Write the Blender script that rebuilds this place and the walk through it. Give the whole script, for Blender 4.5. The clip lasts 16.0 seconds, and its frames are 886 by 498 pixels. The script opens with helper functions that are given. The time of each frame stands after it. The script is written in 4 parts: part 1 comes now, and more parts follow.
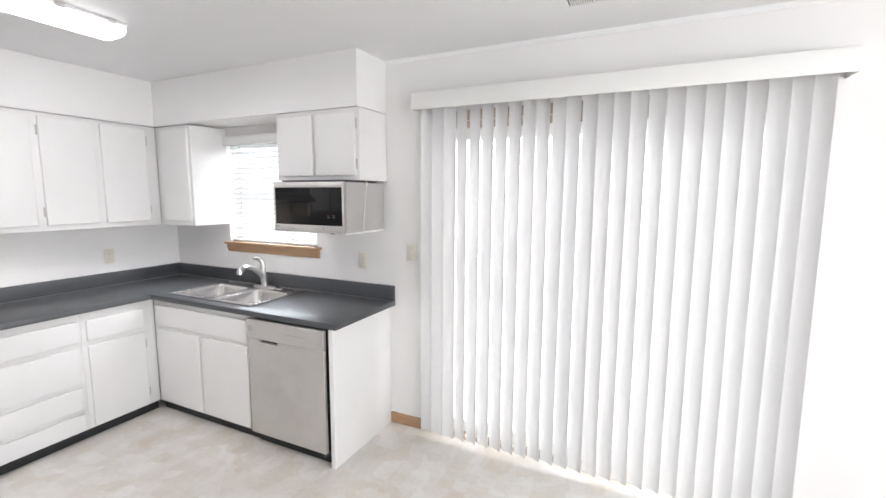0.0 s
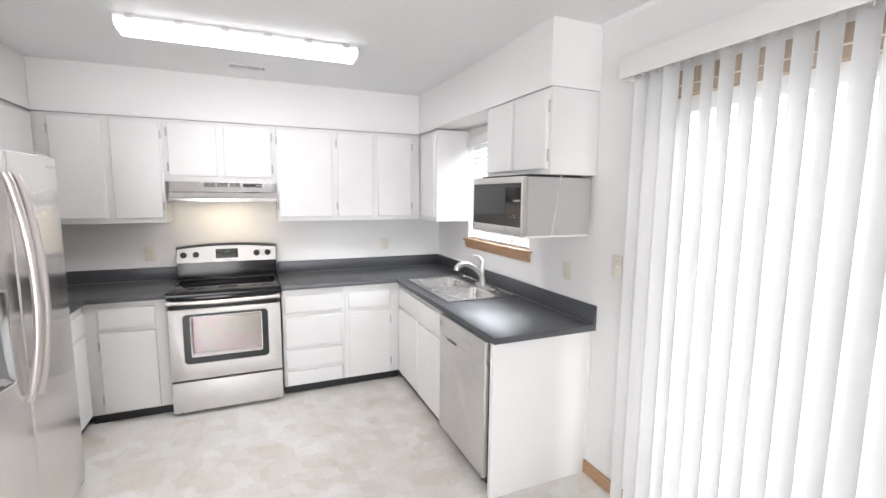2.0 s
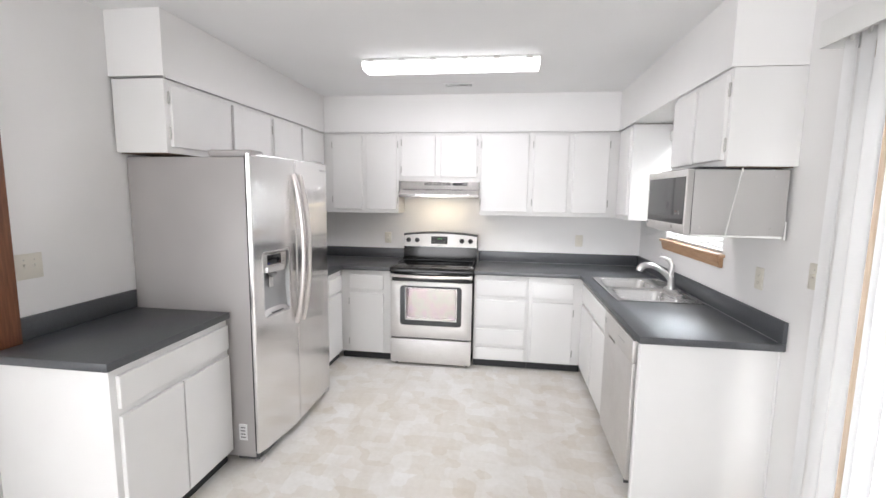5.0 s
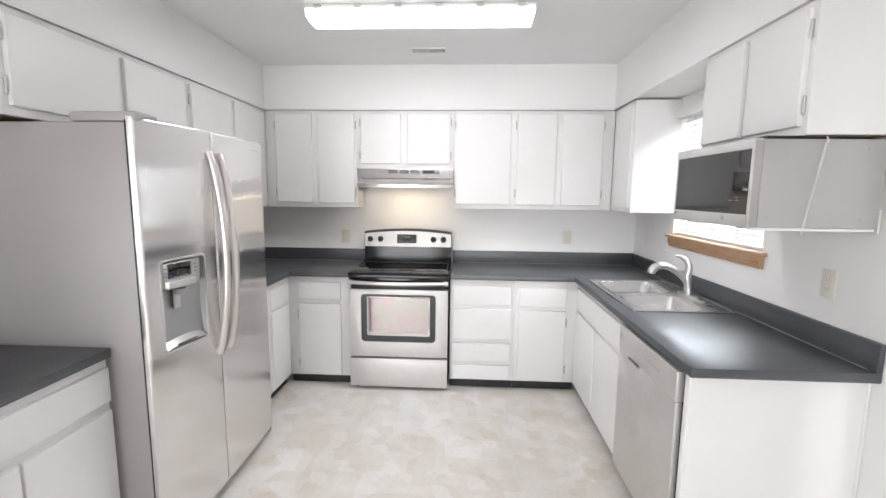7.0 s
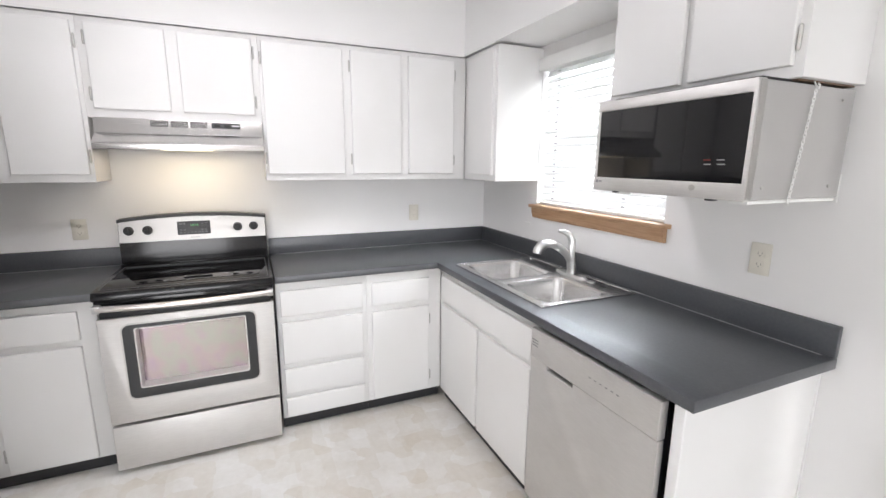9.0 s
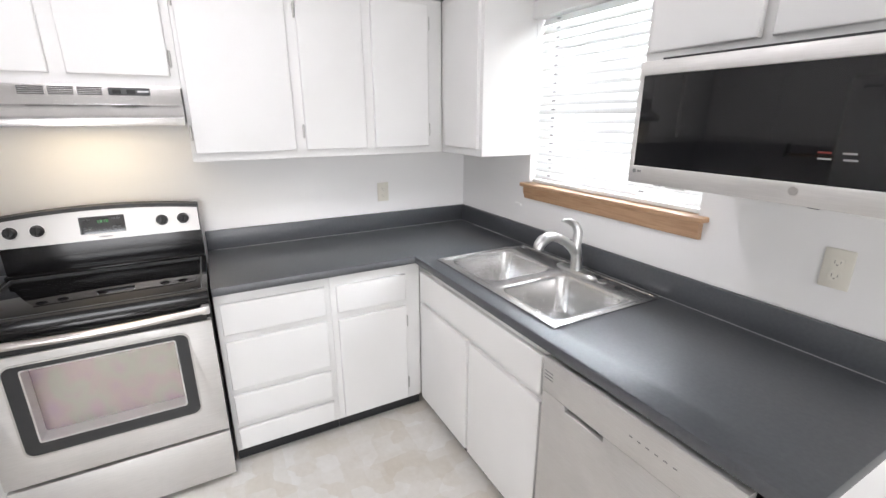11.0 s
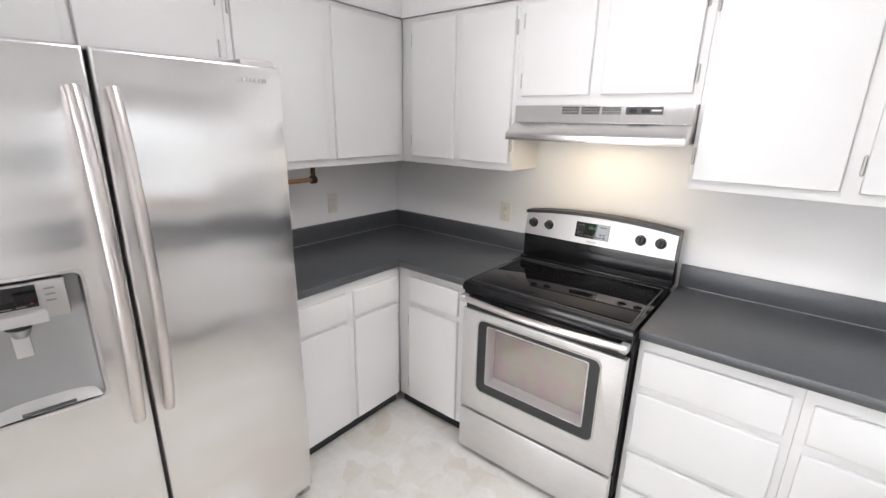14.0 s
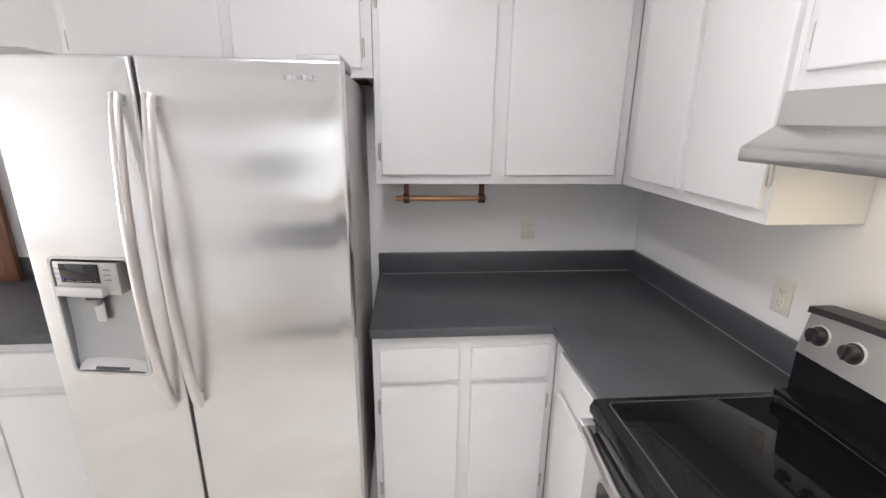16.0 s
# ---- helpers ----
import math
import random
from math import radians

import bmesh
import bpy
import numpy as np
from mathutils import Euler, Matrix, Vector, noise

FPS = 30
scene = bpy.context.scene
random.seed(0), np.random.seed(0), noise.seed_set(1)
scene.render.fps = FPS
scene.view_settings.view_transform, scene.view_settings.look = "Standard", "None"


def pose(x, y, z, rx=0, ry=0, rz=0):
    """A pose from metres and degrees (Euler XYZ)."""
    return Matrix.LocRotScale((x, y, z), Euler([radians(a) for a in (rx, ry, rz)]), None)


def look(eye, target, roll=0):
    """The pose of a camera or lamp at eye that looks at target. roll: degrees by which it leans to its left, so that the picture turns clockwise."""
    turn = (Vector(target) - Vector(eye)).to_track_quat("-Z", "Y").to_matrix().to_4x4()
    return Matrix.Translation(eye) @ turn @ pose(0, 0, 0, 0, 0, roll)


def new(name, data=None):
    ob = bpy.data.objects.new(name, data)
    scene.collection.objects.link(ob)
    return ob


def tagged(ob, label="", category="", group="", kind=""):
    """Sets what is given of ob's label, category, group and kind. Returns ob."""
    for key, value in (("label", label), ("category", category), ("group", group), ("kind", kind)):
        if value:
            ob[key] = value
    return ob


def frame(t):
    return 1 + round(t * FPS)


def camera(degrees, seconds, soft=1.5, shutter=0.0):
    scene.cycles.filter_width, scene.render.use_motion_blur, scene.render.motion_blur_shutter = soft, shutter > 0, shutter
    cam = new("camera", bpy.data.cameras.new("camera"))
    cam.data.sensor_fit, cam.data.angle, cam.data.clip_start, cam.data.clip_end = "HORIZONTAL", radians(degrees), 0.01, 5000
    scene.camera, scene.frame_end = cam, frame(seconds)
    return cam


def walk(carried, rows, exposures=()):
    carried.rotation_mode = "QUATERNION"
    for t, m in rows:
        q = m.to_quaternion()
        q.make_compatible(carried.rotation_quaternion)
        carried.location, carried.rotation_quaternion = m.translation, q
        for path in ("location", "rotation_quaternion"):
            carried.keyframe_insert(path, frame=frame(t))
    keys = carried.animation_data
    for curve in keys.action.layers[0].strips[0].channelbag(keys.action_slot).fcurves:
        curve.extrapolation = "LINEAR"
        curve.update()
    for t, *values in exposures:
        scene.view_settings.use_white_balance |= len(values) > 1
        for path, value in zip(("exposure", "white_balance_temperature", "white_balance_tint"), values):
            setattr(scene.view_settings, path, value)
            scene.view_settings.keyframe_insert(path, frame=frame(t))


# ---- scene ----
cam = camera(90.7, 16.0)
PATH = [
    (0, (3.949, -2.602, 1.662), (3.1, -0.807, 1.414), 0.3),
    (0.5, (4.088, -2.375, 1.644), (2.944, -0.752, 1.406), 0.0),
    (1, (4.123, -2.126, 1.65), (2.692, -0.75, 1.411), 0.1),
    (1.5, (4.131, -1.946, 1.642), (2.471, -0.857, 1.398), 0.3),
    (2, (4.222, -1.744, 1.634), (2.395, -0.968, 1.389), 0.5),
    (2.5, (4.353, -1.629, 1.64), (2.432, -1.13, 1.393), 0.1),
    (3, (4.496, -1.587, 1.641), (2.531, -1.307, 1.395), 0.4),
    (3.5, (4.571, -1.491, 1.619), (2.586, -1.43, 1.383), 0.4),
    (4, (4.622, -1.338, 1.617), (2.643, -1.513, 1.384), 0.6),
    (6.5, (4.13, -1.404, 1.547), (2.168, -1.702, 1.295), 0.9),
    (7, (3.903, -1.485, 1.536), (1.922, -1.585, 1.278), 0.6),
    (7.5, (3.668, -1.512, 1.523), (1.689, -1.37, 1.27), 0.8),
    (8, (3.456, -1.591, 1.513), (1.519, -1.172, 1.247), 0.7),
    (8.5, (3.221, -1.687, 1.512), (1.359, -1.024, 1.207), 0.4),
    (11, (2.58, -1.54, 1.596), (0.892, -0.636, 1.019), -0.1),
    (11.5, (2.463, -1.514, 1.606), (0.671, -0.837, 1.032), 0.1),
    (12, (2.363, -1.462, 1.609), (0.472, -1.152, 1.036), 0.3),
    (12.5, (2.274, -1.362, 1.629), (0.372, -1.527, 1.033), 0.5),
    (13, (2.285, -1.324, 1.628), (0.455, -1.875, 1.037), 0.8),
    (13.5, (2.32, -1.272, 1.633), (0.624, -2.159, 1.054), 1.1),
    (14, (2.244, -1.245, 1.641), (0.745, -2.444, 1.08), 1.2),
    (14.5, (1.968, -1.256, 1.653), (0.779, -2.767, 1.101), 1.1),
    (15, (1.675, -1.342, 1.644), (0.783, -3.044, 1.088), 1.2),
    (15.5, (1.405, -1.406, 1.67), (0.826, -3.237, 1.109), 1.0),
    (16, (1.178, -1.376, 1.643), (1.014, -3.291, 1.087), 0.7),
]
walk(cam, [(t, look(eye, target, roll)) for t, eye, target, roll in PATH], [(0, 0.0), (3, 0.1), (7, 0.03), (12.5, 0.03), (16, 0.2)])

# ---- light: pale daylight through the blinds, the ceiling fixture, the hood bulb, an added unseen fill ----
world = bpy.data.worlds.new("world")
scene.world = world
world.use_nodes = True
wn = world.node_tree.nodes
sky = wn.new("ShaderNodeTexSky")
sky.sky_type, sky.sun_disc = "NISHITA", False
sky.sun_elevation, sky.sun_rotation = radians(23.5), radians(45)
wn["Background"].inputs["Strength"].default_value = 0.15
world.node_tree.links.new(sky.outputs["Color"], wn["Background"].inputs["Color"])

sun = new("sun", bpy.data.lights.new("sun", "SUN"))
sun.data.energy, sun.data.angle, sun.data.color = 2.2, radians(12), (1, 0.97, 0.93)
sun.matrix_world = look((6.5, 6.5, 4), (0, 0, 0))


def area_lamp(name, at, to, sx, sy, watts, colour):
    ob = new(name, bpy.data.lights.new(name, "AREA"))
    ob.data.shape, ob.data.size, ob.data.size_y = "RECTANGLE", sx, sy
    ob.data.energy, ob.data.color = watts, colour
    ob.matrix_world = look(at, to)
    return ob


E_WALL = 8.6      # unseen wall assumed to close the room behind the start
area_lamp("door_daylight", (3.66, 0.12, 1.06), (3.66, -1, 1.06), 1.85, 2.0, 32, (0.94, 0.955, 1.0))
area_lamp("window_daylight", (1.17, 0.11, 1.68), (1.17, -1, 1.68), 0.9, 0.8, 50, (0.86, 0.925, 1.0))
area_lamp("fixture_light", (1.31, -1.755, 2.465), (1.31, -1.755, 0), 0.16, 1.2, 11.5, (0.98, 0.94, 1.0))
# added fill from behind the start; no such window is seen
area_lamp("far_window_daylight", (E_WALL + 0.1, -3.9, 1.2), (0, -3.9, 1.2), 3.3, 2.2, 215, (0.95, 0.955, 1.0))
area_lamp("hood_light", (0.235, -1.98, 1.563), (0.22, -1.98, 0), 0.5, 0.16, 1.25, (1.0, 0.82, 0.60))


# ---- materials ----
class Mat:
    """A node material with a Principled shader and a few short cuts."""

    def __init__(self, name, colour, rough=0.5, metal=0.0, spec=0.5):
        self.m = bpy.data.materials.new(name)
        self.m.use_nodes = True
        self.t = self.m.node_tree
        self.b = self.t.nodes["Principled BSDF"]
        self.set("Base Color", (*colour, 1))
        self.set("Roughness", rough)
        self.set("Metallic", metal)
        self.set("Specular IOR Level", spec)

    def set(self, k, v):
        self.b.inputs[k].default_value = v

    def node(self, kind, **values):
        n = self.t.nodes.new(kind)
        for k, v in values.items():
            n.inputs[k.replace("_", " ")].default_value = v
        return n

    def link(self, a, b):
        self.t.links.new(a, b)

    def place(self, scale=(1, 1, 1)):
        m = self.t.nodes.new("ShaderNodeMapping")
        m.inputs["Scale"].default_value = scale
        g = self.t.nodes.new("ShaderNodeNewGeometry")
        self.link(g.outputs["Position"], m.inputs["Vector"])
        return m.outputs["Vector"]

    def noise(self, scale, detail=3.0, stretch=(1, 1, 1), rough=0.5):
        n = self.node("ShaderNodeTexNoise", Scale=scale, Detail=detail, Roughness=rough)
        self.link(self.place(stretch), n.inputs["Vector"])
        return n.outputs["Fac"]

    def ramp(self, fac, *stops):
        r = self.t.nodes.new("ShaderNodeValToRGB")
        e = r.color_ramp.elements
        while len(e) < len(stops):
            e.new(0.5)
        for el, (p, c) in zip(e, stops):
            el.position, el.color = p, (*c, 1)
        self.link(fac, r.inputs["Fac"])
        return r.outputs["Color"]

    def mix(self, fac, a, b, kind="MIX"):
        n = self.t.nodes.new("ShaderNodeMixRGB")
        n.blend_type = kind
        for s, v in ((n.inputs[0], fac), (n.inputs[1], a), (n.inputs[2], b)):
            if isinstance(v, (int, float)):
                s.default_value = v
            elif isinstance(v, tuple):
                s.default_value = (*v, 1)
            else:
                self.link(v, s)
        return n.outputs[0]

    def colour(self, socket):
        self.link(socket, self.b.inputs["Base Color"])
        return self

    def bump(self, fac, strength=0.1, distance=0.002):
        n = self.node("ShaderNodeBump", Strength=strength, Distance=distance)
        self.link(fac, n.inputs["Height"])
        self.link(n.outputs["Normal"], self.b.inputs["Normal"])
        return self

    def roughness(self, fac, lo, hi):
        n = self.t.nodes.new("ShaderNodeMapRange")
        n.inputs["To Min"].default_value, n.inputs["To Max"].default_value = lo, hi
        self.link(fac, n.inputs["Value"])
        self.link(n.outputs["Result"], self.b.inputs["Roughness"])
        return self


def painted(name, colour, rough, grain, depth, tone=0.04):
    k = Mat(name, colour, rough)
    big = k.noise(1.3, 4)
    k.colour(k.ramp(big, (0.3, tuple(c * (1 - tone) for c in colour)), (0.7, colour)))
    k.bump(k.noise(grain, 4), 0.25, depth)
    return k.m


WALL = painted("wall_paint", (0.87, 0.86, 0.85), 0.62, 260, 0.0008)
CEIL = painted("ceiling_paint", (0.90, 0.90, 0.90), 0.8, 180, 0.0012)
CAB = Mat("cabinet_paint", (0.84, 0.835, 0.825), 0.38)
CAB.colour(CAB.ramp(CAB.noise(2.1, 4), (0.3, (0.78, 0.772, 0.757)), (0.7, (0.82, 0.814, 0.803))))
CAB.bump(CAB.noise(30, 4, (6, 6, 0.35)), 0.22, 0.0006)
CAB = CAB.m

k = Mat("dark_laminate", (0.065, 0.069, 0.077), 0.3)
k.colour(k.ramp(k.noise(90, 3), (0.3, (0.062, 0.066, 0.073)), (0.7, (0.075, 0.080, 0.088))))
k.set("Specular IOR Level", 0.75)
k.roughness(k.noise(4, 3), 0.35, 0.42)
LAM = k.m

k = Mat("toe_kick_vinyl", (0.02, 0.021, 0.023), 0.5)
k.bump(k.noise(40), 0.2, 0.001)
TOE = k.m


def steel(name, colour, lo, hi, stretch, grain=0.12, brushed=0.0):
    k = Mat(name, colour, 0.3, 1.0)
    f = k.noise(90 if grain else 14, 3, stretch)
    k.colour(k.ramp(k.noise(3, 3), (0.3, tuple(c * 0.95 for c in colour)), (0.7, colour)))
    k.roughness(f, lo, hi)
    if grain:
        k.bump(f, grain, 0.0002)
    if brushed:
        # the brushing runs level: reflections smear sideways
        k.set("Anisotropic", brushed)
        g = k.t.nodes.new("ShaderNodeNewGeometry")
        c = k.t.nodes.new("ShaderNodeVectorMath")
        c.operation = "CROSS_PRODUCT"
        c.inputs[1].default_value = (0.01, 0.01, 1)
        k.link(g.outputs["Normal"], c.inputs[0])
        k.link(c.outputs["Vector"], k.b.inputs["Tangent"])
    return k.m


STEEL = steel("brushed_steel", (0.80, 0.79, 0.785), 0.20, 0.23, (2, 2, 0.2), 0.0, 1.0)
k = Mat("brushed_steel_matt", (0.70, 0.685, 0.67), 0.5, 0.85)
k.colour(k.mix(0.5, k.ramp(k.noise(7, 4), (0.3, (0.63, 0.615, 0.60)), (0.7, (0.71, 0.695, 0.68))), k.ramp(k.noise(60, 3, (0.4, 0.4, 6)), (0.3, (0.62, 0.605, 0.59)), (0.7, (0.72, 0.705, 0.69)))))
k.roughness(k.noise(11, 4), 0.46, 0.60)
STEEL_MATT = k.m
STEEL_V = steel("brushed_steel_dull", (0.54, 0.525, 0.51), 0.40, 0.44, (2, 2, 0.2), 0.0)
HOODSTEEL = steel("hood_steel", (0.74, 0.725, 0.71), 0.22, 0.25, (2, 2, 0.2), 0.0, 0.6)
SINK = steel("sink_steel", (0.72, 0.715, 0.71), 0.22, 0.27, (2, 1, 2), 0.0)
NICKEL = steel("satin_nickel", (0.64, 0.64, 0.635), 0.3, 0.38, (1, 1, 1), 0.02)
HANDLE = steel("satin_handle", (0.74, 0.70, 0.68), 0.25, 0.34, (10, 10, 0.5), 0.05)
HINGE = steel("hinge_metal", (0.55, 0.54, 0.52), 0.35, 0.5, (1, 1, 1))
COPPER = steel("aged_copper", (0.55, 0.30, 0.16), 0.28, 0.45, (1, 1, 1))
DARKMETAL = steel("dark_bronze", (0.10, 0.055, 0.04), 0.35, 0.5, (1, 1, 1))
k = Mat("fridge_side_paint", (0.40, 0.385, 0.38), 0.42)
k.bump(k.noise(400, 2), 0.3, 0.0006)
k.colour(k.ramp(k.noise(2, 2), (0.3, (0.38, 0.362, 0.355)), (0.7, (0.43, 0.412, 0.402))))
GREY = k.m
k = Mat("light_grey_metal", (0.47, 0.46, 0.45), 0.38, 0.3)
k.bump(k.noise(300, 2), 0.1, 0.0004)
MWSIDE = k.m
CERAMIC = Mat("ceramic_glass", (0.006, 0.006, 0.007), 0.035, 0, 0.25).m
BLACKGLASS = Mat("black_glass", (0.006, 0.006, 0.007), 0.04, 0, 0.6).m
k = Mat("black_enamel", (0.008, 0.008, 0.009), 0.12, 0, 0.35)
k.bump(k.noise(12), 0.05, 0.001)
ENAMEL = k.m
k = Mat("black_plastic", (0.016, 0.016, 0.017), 0.42)
k.bump(k.noise(300), 0.2, 0.0004)
PLASTIC = k.m
DARKGLASS = Mat("smoked_glass_border", (0.035, 0.036, 0.038), 0.14).m
DARKGREY = Mat("dark_grey_plastic", (0.075, 0.078, 0.08), 0.4).m
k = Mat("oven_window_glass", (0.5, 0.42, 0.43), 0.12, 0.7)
# pink and greenish reflections painted into the pane's colour as noise
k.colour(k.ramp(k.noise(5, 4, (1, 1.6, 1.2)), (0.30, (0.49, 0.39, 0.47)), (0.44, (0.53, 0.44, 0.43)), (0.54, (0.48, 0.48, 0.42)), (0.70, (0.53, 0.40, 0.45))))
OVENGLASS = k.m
k = Mat("almond_plastic", (0.74, 0.71, 0.63), 0.35)
ALMOND = k.m
# outlet slots are solid; this darker colour draws the shade inside them
SLOT_SHADE = Mat("slot_shadow_plastic", (0.34, 0.32, 0.28), 0.5).m
WHITEPLASTIC = Mat("white_plastic", (0.82, 0.82, 0.80), 0.4).m
GREYPLASTIC = Mat("dispenser_grey", (0.40, 0.405, 0.41), 0.34, 0.8).m
SILVERPLASTIC = Mat("silver_plastic", (0.62, 0.61, 0.60), 0.3, 0.5).m

k = Mat("oak_trim", (0.36, 0.20, 0.10), 0.42)
g = k.noise(14, 5, (0.6, 9, 9))
k.colour(k.ramp(g, (0.25, (0.33, 0.185, 0.095)), (0.5, (0.44, 0.27, 0.155)), (0.8, (0.51, 0.335, 0.20))))
k.bump(g, 0.2, 0.0006)
OAK = k.m
k = Mat("bare_particle_board", (0.16, 0.10, 0.065), 0.8)
k.colour(k.ramp(k.noise(120, 4), (0.3, (0.11, 0.065, 0.04)), (0.7, (0.19, 0.125, 0.08))))
k.bump(k.noise(150, 3), 0.3, 0.001)
BOARD = k.m
k = Mat("stained_door_wood", (0.30, 0.13, 0.05), 0.4)
g = k.noise(12, 5, (9, 9, 0.6))
k.colour(k.ramp(g, (0.3, (0.14, 0.055, 0.028)), (0.7, (0.24, 0.10, 0.05))))
k.bump(g, 0.2, 0.0006)
DOORWOOD = k.m

# brown frame wood with the daylight's haze put into its colour
k = Mat("glare_paled_wood", (0.36, 0.29, 0.22), 0.45)
g = k.noise(12, 5, (9, 9, 0.6))
k.colour(k.ramp(g, (0.3, (0.42, 0.33, 0.25)), (0.7, (0.54, 0.44, 0.35))))
k.bump(g, 0.2, 0.0006)
FRAMEWOOD = k.m

# printed sheet vinyl: soft stone-coloured patches with mottling
k = Mat("stone_look_vinyl", (0.62, 0.57, 0.50), 0.34)
warp = k.node("ShaderNodeTexNoise", Scale=9.0, Detail=5.0)
k.link(k.place(), warp.inputs["Vector"])
shift = k.mix(0.014, k.place(), warp.outputs["Color"], "ADD")
tones = []
for scale, dark, mid, light in ((5.2, (0.63, 0.565, 0.47), (0.76, 0.735, 0.69), (0.86, 0.845, 0.82)), (10.5, (0.66, 0.60, 0.51), (0.77, 0.745, 0.70), (0.86, 0.85, 0.83))):
    v = k.node("ShaderNodeTexVoronoi", Scale=scale, Randomness=0.62)
    v.distance = "CHEBYCHEV"
    v.voronoi_dimensions = "2D"
    k.link(shift, v.inputs["Vector"])
    tones.append(k.ramp(v.outputs["Color"], (0.2, dark), (0.5, mid), (0.8, light)))
cloud = k.ramp(k.noise(4.5, 6, (1, 1, 1), 0.65), (0.30, (0.62, 0.57, 0.49)), (0.50, (0.77, 0.745, 0.70)), (0.70, (0.87, 0.86, 0.84)))
fine = k.ramp(k.noise(34, 5), (0.3, (0.86, 0.85, 0.83)), (0.7, (1, 1, 1)))
patches = k.mix(0.55, tones[0], tones[1])
k.colour(k.mix(0.4, k.mix(0.36, patches, cloud), fine, "MULTIPLY"))
k.roughness(k.noise(9, 4), 0.28, 0.44)
k.bump(k.noise(60, 4), 0.08, 0.0008)
VINYL = k.m


def slat_material(name, colour, through_share):
    k = Mat(name, colour, 0.42)
    k.bump(k.noise(220, 2), 0.1, 0.0003)
    out = k.t.nodes["Material Output"]
    tl = k.t.nodes.new("ShaderNodeBsdfTranslucent")
    tl.inputs["Color"].default_value = (*colour, 1)
    mx = k.t.nodes.new("ShaderNodeMixShader")
    mx.inputs[0].default_value = through_share
    k.link(k.b.outputs[0], mx.inputs[1])
    k.link(tl.outputs[0], mx.inputs[2])
    k.link(mx.outputs[0], out.inputs["Surface"])
    return k.m


VANE = slat_material("blind_vinyl", (0.88, 0.88, 0.88), 0.24)
BLIND = slat_material("faux_wood_slat", (0.86, 0.86, 0.85), 0.16)
k = Mat("window_glass", (1, 1, 1), 0.0)
k.set("Transmission Weight", 1.0)
k.set("IOR", 1.45)
GLASS = k.m


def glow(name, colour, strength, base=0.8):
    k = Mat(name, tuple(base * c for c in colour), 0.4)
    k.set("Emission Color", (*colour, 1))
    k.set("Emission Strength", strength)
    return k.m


DIFFUSER = glow("lit_diffuser", (0.98, 0.97, 1.0), 6.0)
BULB = glow("hood_bulb_lens", (1, 0.80, 0.48), 5.0)
GREENLED = glow("green_digits", (0.2, 0.8, 0.25), 0.16, 0.1)
REDLED = glow("red_digit", (1.0, 0.12, 0.08), 0.03, 0.12)
BLUELED = glow("blue_light", (0.1, 0.12, 1.0), 0.3, 0.1)
# the brightness outdoors is put into a glowing sheet
BACKDROP = glow("backdrop_glow", (0.97, 0.98, 1.0), 1.6)
k = Mat("patio_concrete", (0.48, 0.47, 0.45), 0.85)
k.colour(k.ramp(k.noise(3, 5), (0.3, (0.42, 0.41, 0.39)), (0.7, (0.52, 0.51, 0.49))))
k.bump(k.noise(60), 0.3, 0.002)
PATIO = k.m
INK = Mat("printed_grey", (0.25, 0.25, 0.25), 0.5).m
INKLIGHT = Mat("printed_white", (0.75, 0.75, 0.75), 0.5).m
CAULK = Mat("grey_caulk_line", (0.42, 0.42, 0.43), 0.5).m


# ---- mesh helpers ----
def box(bm, x0, x1, y0, y1, z0, z1, bevel=0.0, seg=2):
    m = Matrix.Translation(((x0 + x1) / 2, (y0 + y1) / 2, (z0 + z1) / 2)) @ Matrix.Diagonal((x1 - x0, y1 - y0, z1 - z0, 1))
    vs = bmesh.ops.create_cube(bm, size=1, matrix=m)["verts"]
    if bevel:
        es = list({e for v in vs for e in v.link_edges})
        bmesh.ops.bevel(bm, geom=es, offset=bevel, segments=seg, affect="EDGES", profile=0.5)
    return bm


def boxes(*args):
    bm = bmesh.new()
    for a in args:
        box(bm, *a)
    return bm


def slab(axis, us, vs, keep, w0, w1, bevel=0.0):
    """A plate with openings: cells of the grid us x vs for which keep(u, v) holds at their middle, from w0 to w1 along the axis."""
    bm = bmesh.new()
    order = {"x": lambda u, v, w: (w, u, v), "y": lambda u, v, w: (u, w, v), "z": lambda u, v, w: (u, v, w)}[axis]
    grid = {}

    def vert(i, j):
        if (i, j) not in grid:
            grid[i, j] = bm.verts.new(order(us[i], vs[j], w0))
        return grid[i, j]

    for i in range(len(us) - 1):
        for j in range(len(vs) - 1):
            if keep((us[i] + us[i + 1]) / 2, (vs[j] + vs[j + 1]) / 2):
                bm.faces.new((vert(i, j), vert(i + 1, j), vert(i + 1, j + 1), vert(i, j + 1)))
    r = bmesh.ops.extrude_face_region(bm, geom=bm.faces[:])
    d = Vector(order(0, 0, w1 - w0))
    bmesh.ops.translate(bm, vec=d, verts=[g for g in r["geom"] if isinstance(g, bmesh.types.BMVert)])
    if bevel:
        bmesh.ops.dissolve_limit(bm, angle_limit=0.01, verts=bm.verts[:], edges=bm.edges[:])
    bmesh.ops.recalc_face_normals(bm, faces=bm.faces[:])
    if bevel:
        es = [e for e in bm.edges if len(e.link_faces) == 2 and e.calc_face_angle(0) > 0.6]
        bmesh.ops.bevel(bm, geom=es, offset=bevel, segments=2, affect="EDGES", profile=0.5)
    return bm


